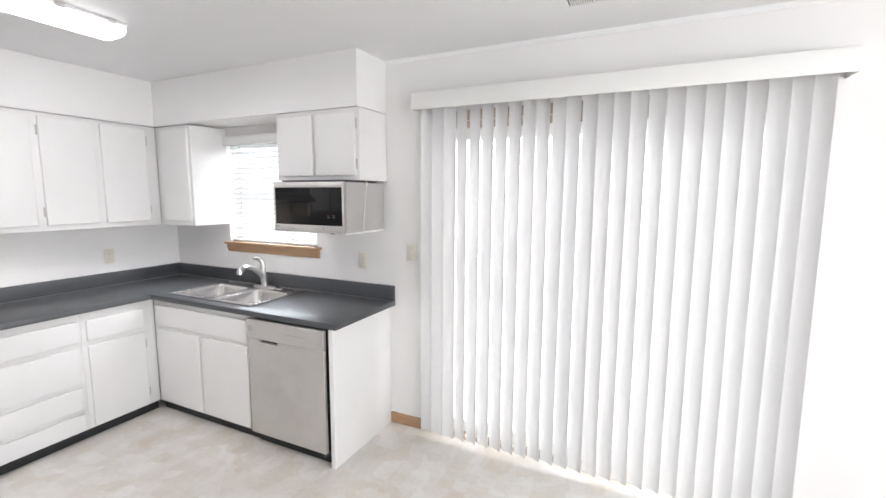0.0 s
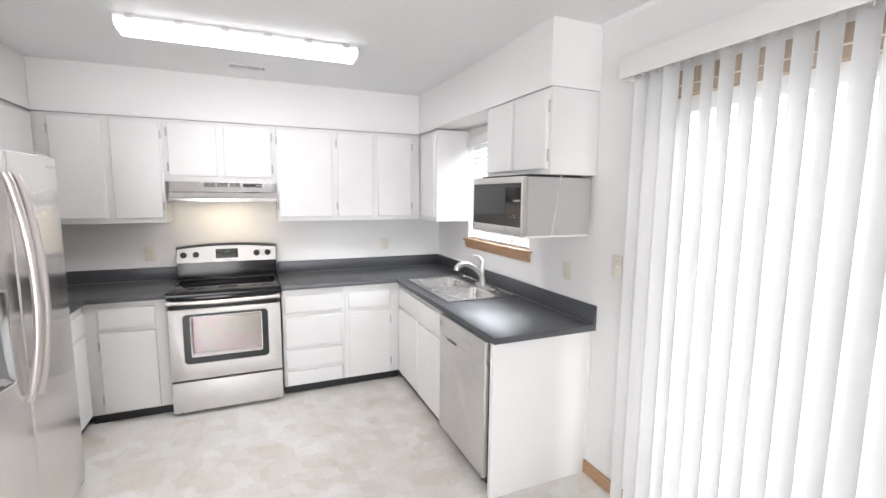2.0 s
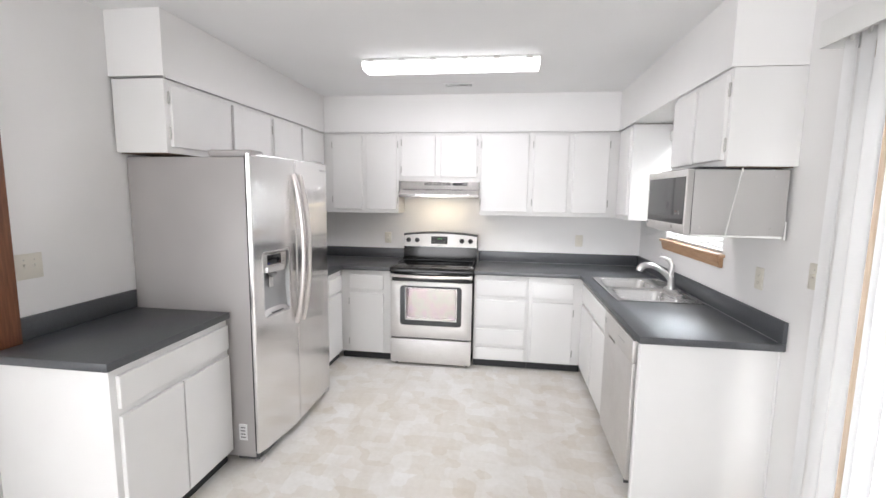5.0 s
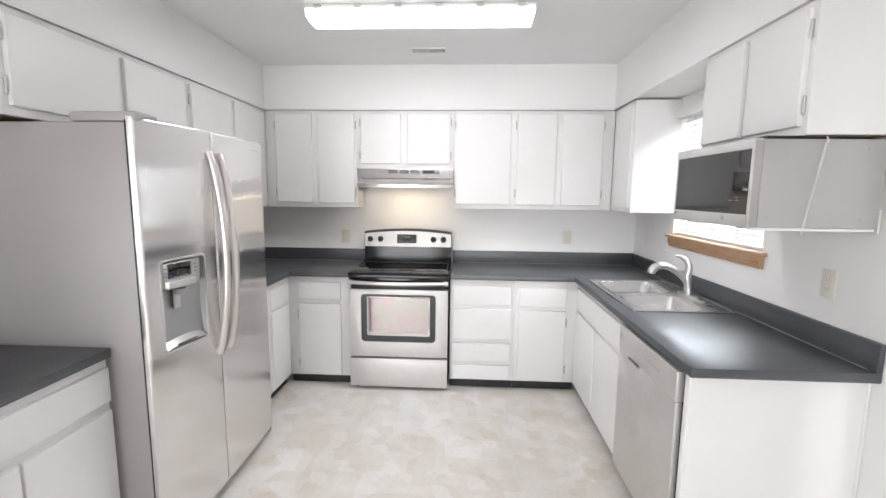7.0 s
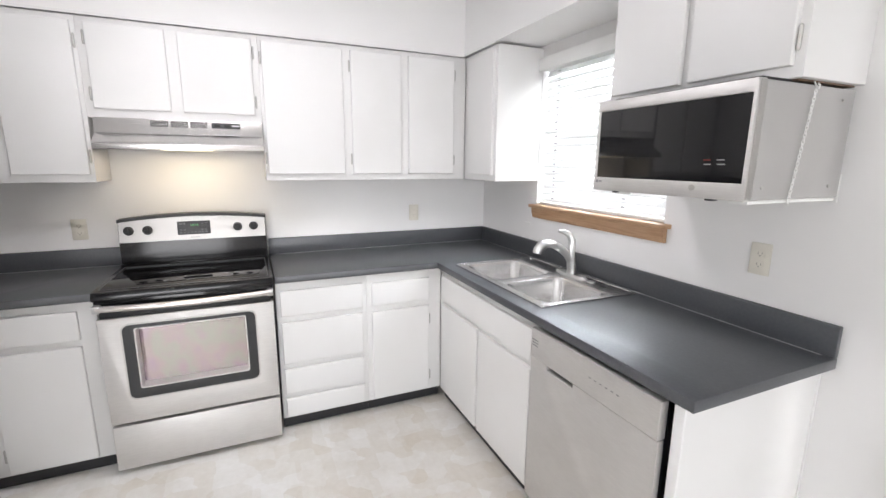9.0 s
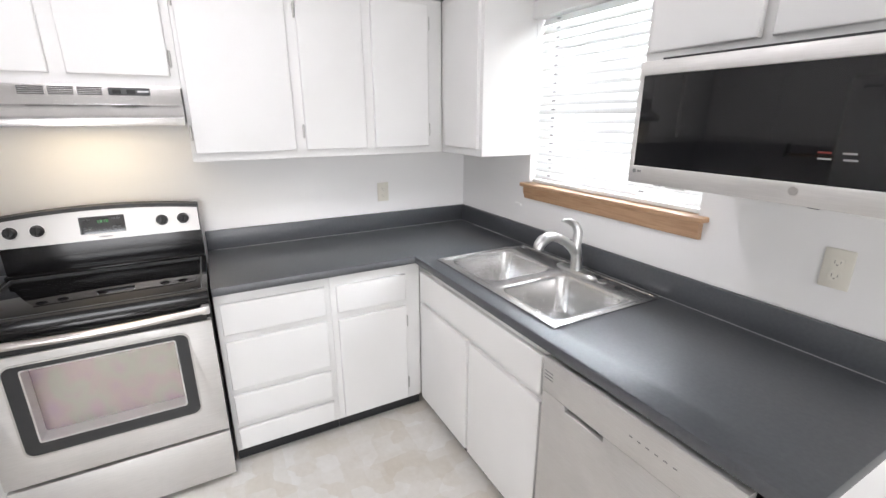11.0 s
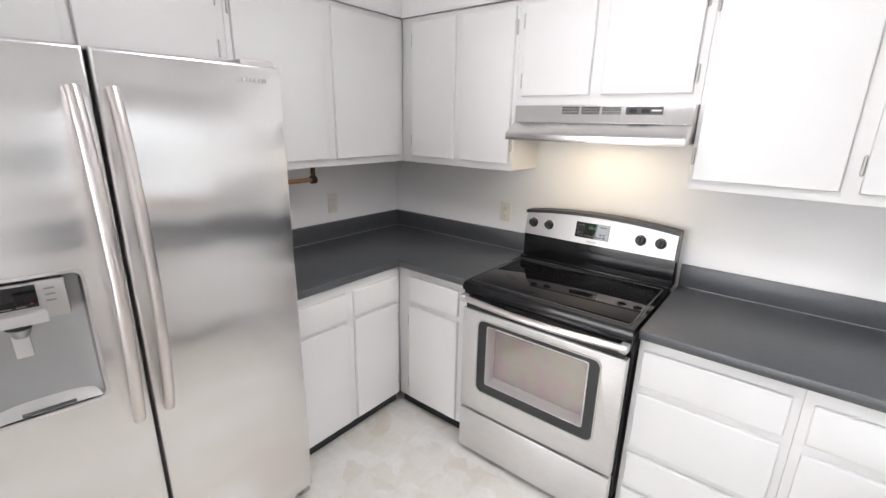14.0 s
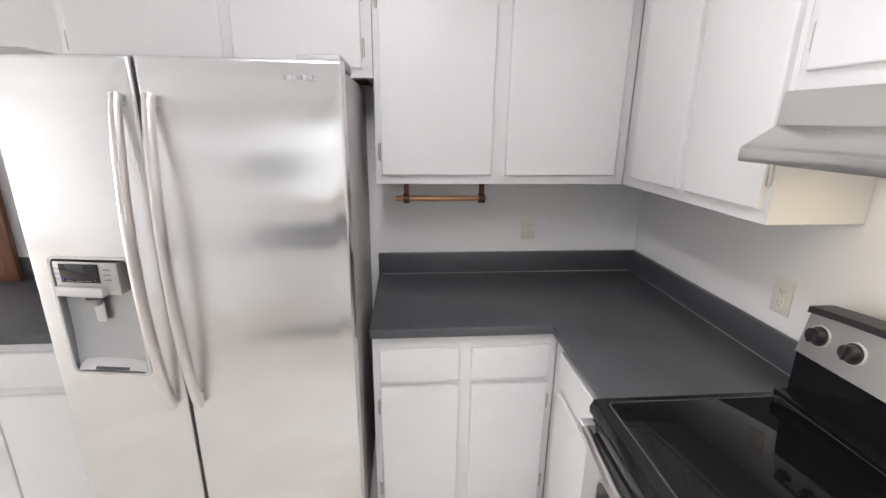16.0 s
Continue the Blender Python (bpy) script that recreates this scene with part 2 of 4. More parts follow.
def prism(points, w0, w1, axis="x", bevel=0.0):
    """A closed outline (two coordinates each) drawn out along an axis."""
    bm = bmesh.new()
    order = {"x": lambda a, b, w: (w, a, b), "y": lambda a, b, w: (a, w, b), "z": lambda a, b, w: (a, b, w)}[axis]
    f = bm.faces.new([bm.verts.new(order(a, b, w0)) for a, b in points])
    r = bmesh.ops.extrude_face_region(bm, geom=[f])
    bmesh.ops.translate(bm, vec=order(0, 0, w1 - w0), verts=[g for g in r["geom"] if isinstance(g, bmesh.types.BMVert)])
    bmesh.ops.recalc_face_normals(bm, faces=bm.faces[:])
    if bevel:
        es = [e for e in bm.edges if e.calc_face_angle(0) > 0.6]
        bmesh.ops.bevel(bm, geom=es, offset=bevel, segments=2, affect="EDGES", profile=0.5)
    return bm


def cyl(bm, a, b, r, r2=None, seg=20):
    a, b = Vector(a), Vector(b)
    q = (b - a).to_track_quat("Z", "Y").to_matrix().to_4x4()
    bmesh.ops.create_cone(bm, cap_ends=True, segments=seg, radius1=r, radius2=r if r2 is None else r2, depth=(b - a).length,
                          matrix=Matrix.Translation((a + b) / 2) @ q)
    return bm


def rod(a, b, r, seg=20):
    return cyl(bmesh.new(), a, b, r, None, seg)


def tube(points, radii, seg=14):
    """A pipe of changing radius along a smooth line."""
    bm = bmesh.new()
    pts = [Vector(p) for p in points]
    rings = []
    side = None
    for i, p in enumerate(pts):
        d = (pts[min(i + 1, len(pts) - 1)] - pts[max(i - 1, 0)]).normalized()
        if side is None:
            side = d.orthogonal().normalized()
        side = (side - d * side.dot(d)).normalized()
        up = d.cross(side)
        rx, ry = radii[i] if isinstance(radii[i], tuple) else (radii[i], radii[i])
        rings.append([bm.verts.new(p + side * rx * math.cos(6.28318 * j / seg) + up * ry * math.sin(6.28318 * j / seg)) for j in range(seg)])
    for r0, r1 in zip(rings, rings[1:]):
        for j in range(seg):
            bm.faces.new((r0[j], r0[(j + 1) % seg], r1[(j + 1) % seg], r1[j]))
    bm.faces.new(rings[0][::-1])
    bm.faces.new(rings[-1])
    bmesh.ops.recalc_face_normals(bm, faces=bm.faces[:])
    return bm


def rounded(x0, x1, z0, z1, r, n=5):
    """Outline of a rectangle with round corners."""
    out = []
    for cx, cz, a in ((x1 - r, z1 - r, 0), (x0 + r, z1 - r, 90), (x0 + r, z0 + r, 180), (x1 - r, z0 + r, 270)):
        for i in range(n + 1):
            t = radians(a + 90 * i / n)
            out.append((cx + r * math.cos(t), cz + r * math.sin(t)))
    return out


def ring_plate(outer, inner, y0, y1):
    """A plate in the x-z plane between two outlines with as many points each, from y0 to y1."""
    bm = bmesh.new()
    a = [[bm.verts.new((x, y, z)) for x, z in o] for y in (y0, y1) for o in (outer, inner)]
    n = len(outer)
    for i in range(n):
        j = (i + 1) % n
        bm.faces.new((a[0][i], a[0][j], a[1][j], a[1][i]))
        bm.faces.new((a[2][i], a[2][j], a[3][j], a[3][i]))
        bm.faces.new((a[0][i], a[0][j], a[2][j], a[2][i]))
        bm.faces.new((a[1][i], a[1][j], a[3][j], a[3][i]))
    bmesh.ops.recalc_face_normals(bm, faces=bm.faces[:])
    return bm


def finish(name, bm, material, smooth=True):
    me = bpy.data.meshes.new(name)
    if smooth:
        for f in bm.faces:
            f.smooth = True
        for e in bm.edges:
            e.smooth = e.calc_face_angle(0) < 0.7
    bm.to_mesh(me)
    bm.free()
    me.materials.append(material)
    return me


def part(name, bm, material, parent, label="", smooth=True):
    ob = new(name, finish(name, bm, material, smooth))
    ob.parent = parent
    return tagged(ob, label)


def thing(name, m, label, category, group=""):
    ob = new(name)
    ob.matrix_world = m
    return tagged(ob, label, category, group)


def single(name, bm, material, label, category, group="", smooth=True):
    return tagged(new(name, finish(name, bm, material, smooth)), label, category, group)


def structure(name, bm, material, label="", category="", smooth=False):
    return tagged(new(name, finish(name, bm, material, smooth)), label, category, "", "structure")


# faces of the three fitted sides: local x runs along the front, local y into the wall
def window_side(x, y, z=0):
    return pose(x, y, z)


def stove_side(x, y, z=0):
    return pose(x, y, z, 0, 0, 90)


def fridge_side(x, y, z=0):
    return pose(x, y, z, 0, 0, 180)


# ---- structure ----
VANE_TURN = 23     # degrees by which the vertical blinds are turned open
F = -3.475         # wall behind the fridge
C = 2.54           # ceiling
E = E_WALL
DX0, DX1, DZ = 2.680, 4.62, 2.12     # sliding door
WX0, WX1, WZ0, WZ1 = 0.70, 1.655, 1.255, 2.12   # window over the sink

# the kitchen opens at its near end into an assumed, unseen wider room
K0, B = 4.6, -6.2     # assumed end of the fridge wall, back wall of the assumed room


def plan(u, v):
    return v > F - 0.15 or u > K0 - 0.15


structure("floor", slab("z", [-0.15, K0 - 0.15, E + 0.15], [B - 0.15, F - 0.15, 0.0], plan, -0.12, 0.0), VINYL, "beige stone-look sheet vinyl floor", "floor")
structure("wall_stove", boxes((-0.15, 0.0, F - 0.15, 0.15, 0.0, C)), WALL, "plain off-white painted wall", "wall")
structure("wall_fridge", boxes((0.0, K0, F - 0.15, F, 0.0, C)), WALL, "plain off-white painted wall", "wall")
structure("wall_side", boxes((K0 - 0.15, K0, B, F - 0.151, 0.0, C)), WALL, "plain off-white painted wall", "wall")
structure("wall_back", boxes((K0 - 0.15, E, B - 0.15, B - 0.001, 0.0, C)), WALL, "plain off-white painted wall", "wall")
# opening and frame are unseen, made up to house the far fill lamp
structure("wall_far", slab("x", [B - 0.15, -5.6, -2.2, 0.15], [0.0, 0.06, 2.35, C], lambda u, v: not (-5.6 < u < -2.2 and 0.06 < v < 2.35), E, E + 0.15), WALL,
          "plain off-white painted wall with an added unseen opening", "wall")
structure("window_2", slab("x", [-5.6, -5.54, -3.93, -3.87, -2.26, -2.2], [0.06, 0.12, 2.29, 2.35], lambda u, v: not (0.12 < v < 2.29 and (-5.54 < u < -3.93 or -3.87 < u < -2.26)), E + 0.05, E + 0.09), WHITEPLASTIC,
                 "white frame of the added, unseen far opening", "window")
structure("wall_window", slab("y", [0.0, WX0, WX1, DX0, DX1, E], [0.0, WZ0, DZ, C],
          lambda u, v: not (WX0 < u < WX1 and WZ0 < v < WZ1) and not (DX0 < u < DX1 and v < DZ), 0.0, 0.15), WALL,
          "off-white painted wall with a window and a sliding door", "wall")
structure("ceiling", slab("z", [-0.15, K0 - 0.15, E + 0.15], [B - 0.15, F - 0.15, 0.15], plan, C, C + 0.12), CEIL, "smooth white painted ceiling", "ceiling")
SZ = 2.20          # underside of the dropped soffits
structure("soffit_stove", boxes((0.001, 0.285, F + 0.001, -0.001, SZ, C - 0.001)), WALL, "boxed-in soffit above the wall cabinets", "soffit")
structure("soffit_window", boxes((0.286, 2.285, -0.325, -0.001, SZ, C - 0.001)), WALL, "boxed-in soffit above the sink window", "soffit")
structure("soffit_fridge", boxes((0.286, 2.375, F + 0.001, -3.145, SZ, C - 0.001)), WALL, "boxed-in soffit above the fridge cabinets", "soffit")
structure("baseboard", boxes((2.31, 2.625, -0.014, -0.001, 0.0, 0.078, 0.003)), OAK, "low brown wood baseboard", "baseboard")
structure("baseboard_far", boxes((4.72, E - 0.01, -0.014, -0.001, 0.0, 0.078, 0.003)), OAK, "low brown wood baseboard", "baseboard")
structure("baseboard_left", boxes((3.12, K0 - 0.001, F + 0.001, F + 0.014, 0.0, 0.078, 0.003)), OAK, "low brown wood baseboard", "baseboard")
structure("ground", boxes((-60, 60, 0.16, 60, -0.25, -0.12)), PATIO, "pale concrete patio outside", "ground")
structure("backdrop", boxes((-14, 24, 9.0, 9.1, -0.1, 4.0)), BACKDROP, "glowing sheet standing in for the washed-out distance outside", "backdrop")


# window over the sink
win = structure("window_1", boxes((WX0, WX0 + 0.04, 0.085, 0.125, WZ0, WZ1), (WX1 - 0.04, WX1, 0.085, 0.125, WZ0, WZ1),
                                  (WX0 + 0.04, WX1 - 0.04, 0.085, 0.125, WZ1 - 0.04, WZ1), (WX0 + 0.04, WX1 - 0.04, 0.085, 0.125, WZ0, WZ0 + 0.04),
                                  (WX0 + 0.04, WX1 - 0.04, 0.088, 0.12, 1.66, 1.70)), WHITEPLASTIC, "white-framed kitchen window", "window")
for z0, z1 in ((WZ0 + 0.04, 1.66), (1.70, WZ1 - 0.04)):
    p = part("pane", boxes((WX0 + 0.04, WX1 - 0.04, 0.104, 0.108, z0, z1)), GLASS, win)
    p.visible_shadow = False
part("window_sill", boxes((WX0 - 0.03, WX1 + 0.04, -0.045, 0.08, 1.236, 1.256, 0.005)), OAK, win, "varnished oak sill board")
part("apron", prism([(-0.001, 1.235), (-0.032, 1.235), (-0.028, 1.20), (-0.018, 1.172), (-0.001, 1.172)], WX0 - 0.012, WX1 + 0.022), OAK, win, "varnished oak apron under the sill")

# sliding door with a wooden casing
door = structure("door_1", boxes((DX0, DX0 + 0.012, 0.01, 0.14, 0.0, DZ), (DX1 - 0.012, DX1, 0.01, 0.14, 0.0, DZ),
                                 (DX0 + 0.012, DX1 - 0.012, 0.01, 0.14, DZ - 0.04, DZ), (DX0 + 0.012, DX1 - 0.012, 0.01, 0.14, 0.0, 0.03)), FRAMEWOOD,
                 "sliding glass patio door in a brown wooden frame", "door")
for i, (a, b, y) in enumerate(((DX0 + 0.012, 3.69, 0.05), (3.63, DX1 - 0.012, 0.095))):
    leaf = part("sliding_panel", slab("y", [a, a + 0.06, b - 0.06, b], [0.03, 0.11, DZ - 0.11, DZ - 0.04],
                lambda u, v, a=a, b=b: not (a + 0.06 < u < b - 0.06 and 0.11 < v < DZ - 0.11), y, y + 0.035, 0.003), WHITEPLASTIC, door, "white sliding panel frame")
    p = part("pane", boxes((a + 0.06, b - 0.06, y + 0.015, y + 0.02, 0.11, DZ - 0.11)), GLASS, leaf)
    p.visible_shadow = False


part("casing", boxes((DX0 - 0.04, DX1 - 0.02, -0.016, -0.0005, DZ + 0.001, DZ + 0.062, 0.003)), FRAMEWOOD, door, "brown wooden head casing")
structure("trim_ceiling", prism([(-0.0005, C - 0.022), (-0.006, C - 0.022), (-0.012, C - 0.012), (-0.020, C - 0.006), (-0.022, C - 0.0005), (-0.0005, C - 0.0005)], 2.287, E - 0.01), CEIL, "thin white moulding along the ceiling", "trim")


# ---- cabinets ----
def hinge(parent, x, z, y):
    bm = bmesh.new()
    cyl(bm, (x, y - 0.004, z - 0.028), (x, y - 0.004, z + 0.028), 0.0055, None, 10)
    cyl(bm, (x, y - 0.004, z + 0.028), (x, y - 0.004, z + 0.034), 0.0055, 0.002, 10)
    cyl(bm, (x, y - 0.004, z - 0.034), (x, y - 0.004, z - 0.028), 0.002, 0.0055, 10)
    part("hinge", bm, HINGE, parent, "small metal barrel hinge")


def slab_front(name, parent, x0, x1, z0, z1):
    """An overlay slab with eased edges, 18 mm thick, in front of the face frame."""
    bm = bmesh.new()
    box(bm, x0, x1, -0.019, -0.0005, z0, z1)
    es = [e for e in bm.edges if all(v.co.y < -0.01 for v in e.verts)]
    bmesh.ops.bevel(bm, geom=es, offset=0.006, segments=3, affect="EDGES", profile=0.6)
    return part(name, bm, CAB, parent)


def cabinet(name, m, w, d, z0, z1, doors, drawers=(), toe=0.0, label="", x0=0.0, hollow=False):
    """doors: (from, to, bottom, top, side of the hinges -1, 1 or 0)."""
    cab = thing(name, m, label, "cabinet", "white kitchen cabinets")
    if hollow:
        part("body", boxes((x0, w, 0, 0.02, z0, z1, 0.0015), (x0, x0 + 0.018, 0.0205, d, z0, z1), (w - 0.018, w, 0.0205, d, z0, z1), (x0 + 0.0185, w - 0.0185, 0.0205, d, z0, z0 + 0.018)), CAB, cab)
    else:
        part("body", boxes((x0, w, 0, d, z0, z1, 0.0015)), CAB, cab)
    if toe:
        part("toe_kick", boxes((x0 + 0.001, w - 0.001, 0.032, d - 0.01, 0.0, z0)), TOE, cab, "black vinyl toe kick")
    for a, b, c, e, side in doors:
        dr = slab_front("door", cab, a, b, c, e)
        if side:
            x = a - 0.007 if side < 0 else b + 0.007
            gap = 0.09 if e - c > 0.5 else 0.07
            for z in (c + gap, e - gap):
                hinge(dr, x, z, -0.002)
    for a, b, c, e in drawers:
        slab_front("drawer_front", cab, a, b, c, e)
    return cab


ZB, ZT = 0.072, 0.876     # underside and top of the base cabinets
FS = 0.600                # face frame of the base cabinets on the stove wall
FW = -0.622               # and on the window wall
FF = -2.868               # and on the fridge wall
cabinet("base_cabinet", stove_side(FS, -1.592), 0.495, 0.58, ZB, ZT, (),
        ((0.02, 0.468, 0.682, 0.826), (0.02, 0.468, 0.405, 0.646), (0.02, 0.468, 0.226, 0.373), (0.02, 0.468, 0.086, 0.196)), 1,
        "white painted base cabinet with four drawers beside the range")
cabinet("base_cabinet", stove_side(FS, -1.096), 0.472, 0.58, ZB, ZT, ((0.027, 0.388, 0.086, 0.642, 1),), ((0.027, 0.388, 0.682, 0.82),), 1,
        "white painted corner base cabinet with drawer and door")
cabinet("sink_cabinet", window_side(0.602, FW), 1.022, 0.60, ZB, ZT, ((0.045, 0.508, 0.086, 0.655, 0), (0.532, 0.998, 0.086, 0.655, 0)),
        ((0.045, 0.998, 0.685, 0.835),), 1, "white painted sink base cabinet with two doors", 0.0, True)
cabinet("base_cabinet", stove_side(FS, -2.866), 0.492, 0.58, ZB, ZT, ((0.085, 0.42, 0.086, 0.66, -1),), ((0.085, 0.42, 0.695, 0.832),), 1,
        "white painted narrow base cabinet with drawer and door")
cabinet("base_cabinet", fridge_side(1.312, FF), 0.710, 0.57, ZB, ZT, ((0.026, 0.328, 0.086, 0.662, -1), (0.376, 0.680, 0.086, 0.662, 1)),
        ((0.026, 0.328, 0.685, 0.822), (0.376, 0.680, 0.685, 0.822)), 1, "white painted base cabinet with two doors and two drawers")
cabinet("base_cabinet", fridge_side(3.07, -2.895), 0.755, 0.57, ZB, ZT, ((0.03, 0.38, 0.086, 0.665, 0), (0.388, 0.745, 0.086, 0.665, 0)),
        ((0.03, 0.745, 0.70, 0.84),), 1, "white painted base cabinet beside the fridge")

UB, UT = 1.403, 2.186     # wall cabinets
US = 0.275
DB, DT = 1.440, 2.160
cabinet("wall_cabinet", stove_side(US, -3.148), 0.763, 0.274, UB, UT, ((0.088, 0.393, DB, DT, -1), (0.44, 0.746, DB, DT, 1)), label="tall white wall cabinet with two slab doors")
cabinet("wall_cabinet", stove_side(US, -2.384), 0.798, 0.274, 1.721, UT, ((0.034, 0.364, 1.762, DT, -1), (0.418, 0.766, 1.762, DT, 1)), label="short white wall cabinet above the range hood")
cabinet("wall_cabinet", stove_side(US, -1.585), 1.27, 0.274, UB, UT, ((0.015, 0.455, DB, DT, -1), (0.504, 0.818, DB, DT, -1), (0.866, 1.183, DB, DT, 1)),
        label="wide white wall cabinet with three slab doors")
cabinet("wall_cabinet", window_side(0.2757, -0.312), 0.4223, 0.311, UB, UT, ((0.07, 0.395, DB, DT, -1),), label="white wall cabinet beside the sink window")
small_cab = cabinet("wall_cabinet", window_side(1.600, -0.312), 0.687, 0.311, 1.748, 2.196, ((0.022, 0.322, 1.778, 2.17, 0), (0.352, 0.662, 1.778, 2.17, 1)),
        label="small white wall cabinet above the microwave")
part("underside", boxes((0.02, 0.667, 0.022, 0.300, 1.7435, 1.7478)), BOARD, small_cab, "bare brown underside")
cabinet("wall_cabinet", fridge_side(1.296, -3.150), 1.0203, 0.309, UB, UT, ((0.022, 0.46, DB, DT, -1), (0.517, 0.975, DB, DT, 0)), label="white wall cabinet above the corner counter")
over_fridge = cabinet("wall_cabinet", fridge_side(2.372, -3.150), 1.074, 0.309, 1.800, UT, ((0.03, 0.545, 1.832, DT, -1), (0.582, 1.035, 1.832, DT, 1)), label="short white wall cabinet above the fridge")
part("underside", boxes((0.02, 1.05, 0.022, 0.300, 1.7955, 1.7998)), BOARD, over_fridge, "bare brown underside")

# a thin moulding under the soffits
structure("trim", boxes((0.286, 0.297, -3.14, -0.33, 2.187, 2.199)), CAB, "thin painted strip above the wall cabinets", "trim")
structure("trim_fridge", boxes((0.30, 2.374, -3.144, -3.132, 2.187, 2.199)), CAB, "thin painted strip above the wall cabinets", "trim")
structure("trim_window", boxes((0.30, 0.70, -0.337, -0.326, 2.187, 2.199)), CAB, "thin painted strip above the wall cabinets", "trim")

ep = thing("end_panel", pose(0, 0, 0), "white painted end panel beside the dishwasher", "panel")
part("board", boxes((2.284, 2.312, -0.636, -0.014, 0.0, 0.8755, 0.0015)), CAB, ep)
part("front_edge", boxes((2.282, 2.314, -0.646, -0.6365, 0.0, 0.8755, 0.002)), WALL, ep)
part("scribe_strip", boxes((2.306, 2.3145, -0.0135, -0.0015, 0.0, 0.8755, 0.002)), CAB, ep)


# ---- counters ----
def counter(name, top, splashes, label):
    c = thing(name, pose(0, 0, 0), label, "countertop")
    part("worktop", top, LAM, c)
    for s in splashes:
        part("backsplash", boxes((*s, 0.003)), LAM, c, "low grey laminate backsplash")
    return c


ctr = counter("countertop", slab("z", [0.001, 0.635, 0.775, 1.555, 2.347], [-1.593, -0.660, -0.555, -0.075, -0.001],
              lambda u, v: (u < 0.635 or v > -0.66) and not (0.775 < u < 1.555 and -0.555 < v < -0.075), 0.877, 0.914, 0.003),
              ((0.001, 0.021, -1.592, -0.001, 0.9145, 1.02), (0.0215, 2.347, -0.021, -0.001, 0.9145, 1.02)), "L-shaped dark grey laminate countertop around the sink")
part("caulk", boxes((0.022, 0.0245, -1.55, -0.03, 0.9142, 0.9165), (0.03, 2.31, -0.0245, -0.022, 0.9142, 0.9165)), CAULK, ctr, "thin grey caulk line")
ctr = counter("countertop", slab("z", [0.001, 0.632, 1.318], [F + 0.001, -2.838, -2.372], lambda u, v: u < 0.632 or v < -2.838, 0.877, 0.914, 0.003),
              ((0.001, 0.021, F + 0.022, -2.373, 0.9145, 1.02), (0.001, 1.318, F + 0.001, F + 0.021, 0.9145, 1.02)), "L-shaped dark grey laminate corner countertop")
part("caulk", boxes((0.022, 0.0245, F + 0.03, -2.40, 0.9142, 0.9165), (0.03, 1.30, F + 0.022, F + 0.0245, 0.9142, 0.9165)), CAULK, ctr, "thin grey caulk line")
counter("countertop", boxes((2.312, 3.096, F + 0.001, -2.872, 0.877, 0.914, 0.003)), ((2.312, 3.096, F + 0.001, F + 0.021, 0.9145, 1.02),),
        "short dark grey laminate countertop beside the fridge")
single("wood_panel", boxes((2.957, 3.09, F + 0.022, F + 0.05, 0.9145, 2.05, 0.004)), DOORWOOD, "reddish-brown stained wood panel standing on the counter", "panel")


# ---- electric range ----
stove = thing("range", stove_side(0.665, -2.366), "stainless steel electric range with black glass cooktop and back panel", "stove")
part("body", boxes((0.002, 0.763, 0.055, 0.615, 0.03, 0.885, 0.003)), ENAMEL, stove)
for x in (0.05, 0.715):
    for y in (0.05, 0.56):
        part("foot", rod((x, y, 0), (x, y, 0.03), 0.016), PLASTIC, stove)
top = part("cooktop", prism([(-0.02, 0.888), (-0.022, 0.905), (-0.012, 0.925), (0.0, 0.927), (0.53, 0.927), (0.53, 0.888)], 0.0, 0.765), ENAMEL, stove, "black enamelled cooktop")
part("glass", boxes((0.025, 0.74, 0.02, 0.50, 0.9272, 0.9295, 0.001)), CERAMIC, top, "black ceramic glass plate")
part("rim", ring_plate(rounded(0.021, 0.744, 0.016, 0.504, 0.012), rounded(0.025, 0.74, 0.02, 0.50, 0.01), 0.0, 0.0028), DARKGREY, top, "fine grey rim").matrix_basis = (
    Matrix(((1, 0, 0, 0), (0, 0, 1, 0), (0, 1, 0, 0.9272), (0, 0, 0, 1))))
part("front_strip", boxes((0.004, 0.761, -0.012, 0.02, 0.842, 0.887, 0.003)), ENAMEL, stove)
# back panel: black base, steel face, black arched cap
back = part("back_panel", prism([(0.545, 0.925), (0.545, 1.05), (0.567, 1.184), (0.63, 1.184), (0.63, 0.925)], 0.002, 0.763), ENAMEL, stove, "black enamelled back panel")
part("ledge", boxes((0.004, 0.761, 0.50, 0.545, 0.9275, 0.945, 0.006)), ENAMEL, back)


def arch(x):
    return 0.025 * (1 - ((x - 0.3825) / 0.3825) ** 2)


def arched_plate(z0, z1, x0, x1, y0, y1, lift0, n=24):
    """A leaning plate whose upper edge rises in the middle."""
    bm = bmesh.new()
    rows = []
    for i in range(n + 1):
        x = x0 + (x1 - x0) * i / n
        a, b = z0 + (arch(x) if lift0 else 0), z1 + arch(x)
        lean = lambda z: 0.545 + (z - 1.05) * 0.17
        rows.append([bm.verts.new((x, lean(z) + d, z)) for z, d in ((a, y0), (b, y0), (b, y1), (a, y1))])
    for r, s in zip(rows, rows[1:]):
        for j in range(4):
            bm.faces.new((r[j], s[j], s[(j + 1) % 4], r[(j + 1) % 4]))
    bm.faces.new(rows[0])
    bm.faces.new(rows[-1][::-1])
    bmesh.ops.recalc_face_normals(bm, faces=bm.faces[:])
    return bm


face = part("control_face", arched_plate(1.060, 1.170, 0.006, 0.759, -0.012, 0.006, False), STEEL_V, back, "brushed steel control face")
part("cap", arched_plate(1.1702, 1.187, 0.0, 0.765, -0.018, 0.05, True), PLASTIC, back, "black arched top trim")


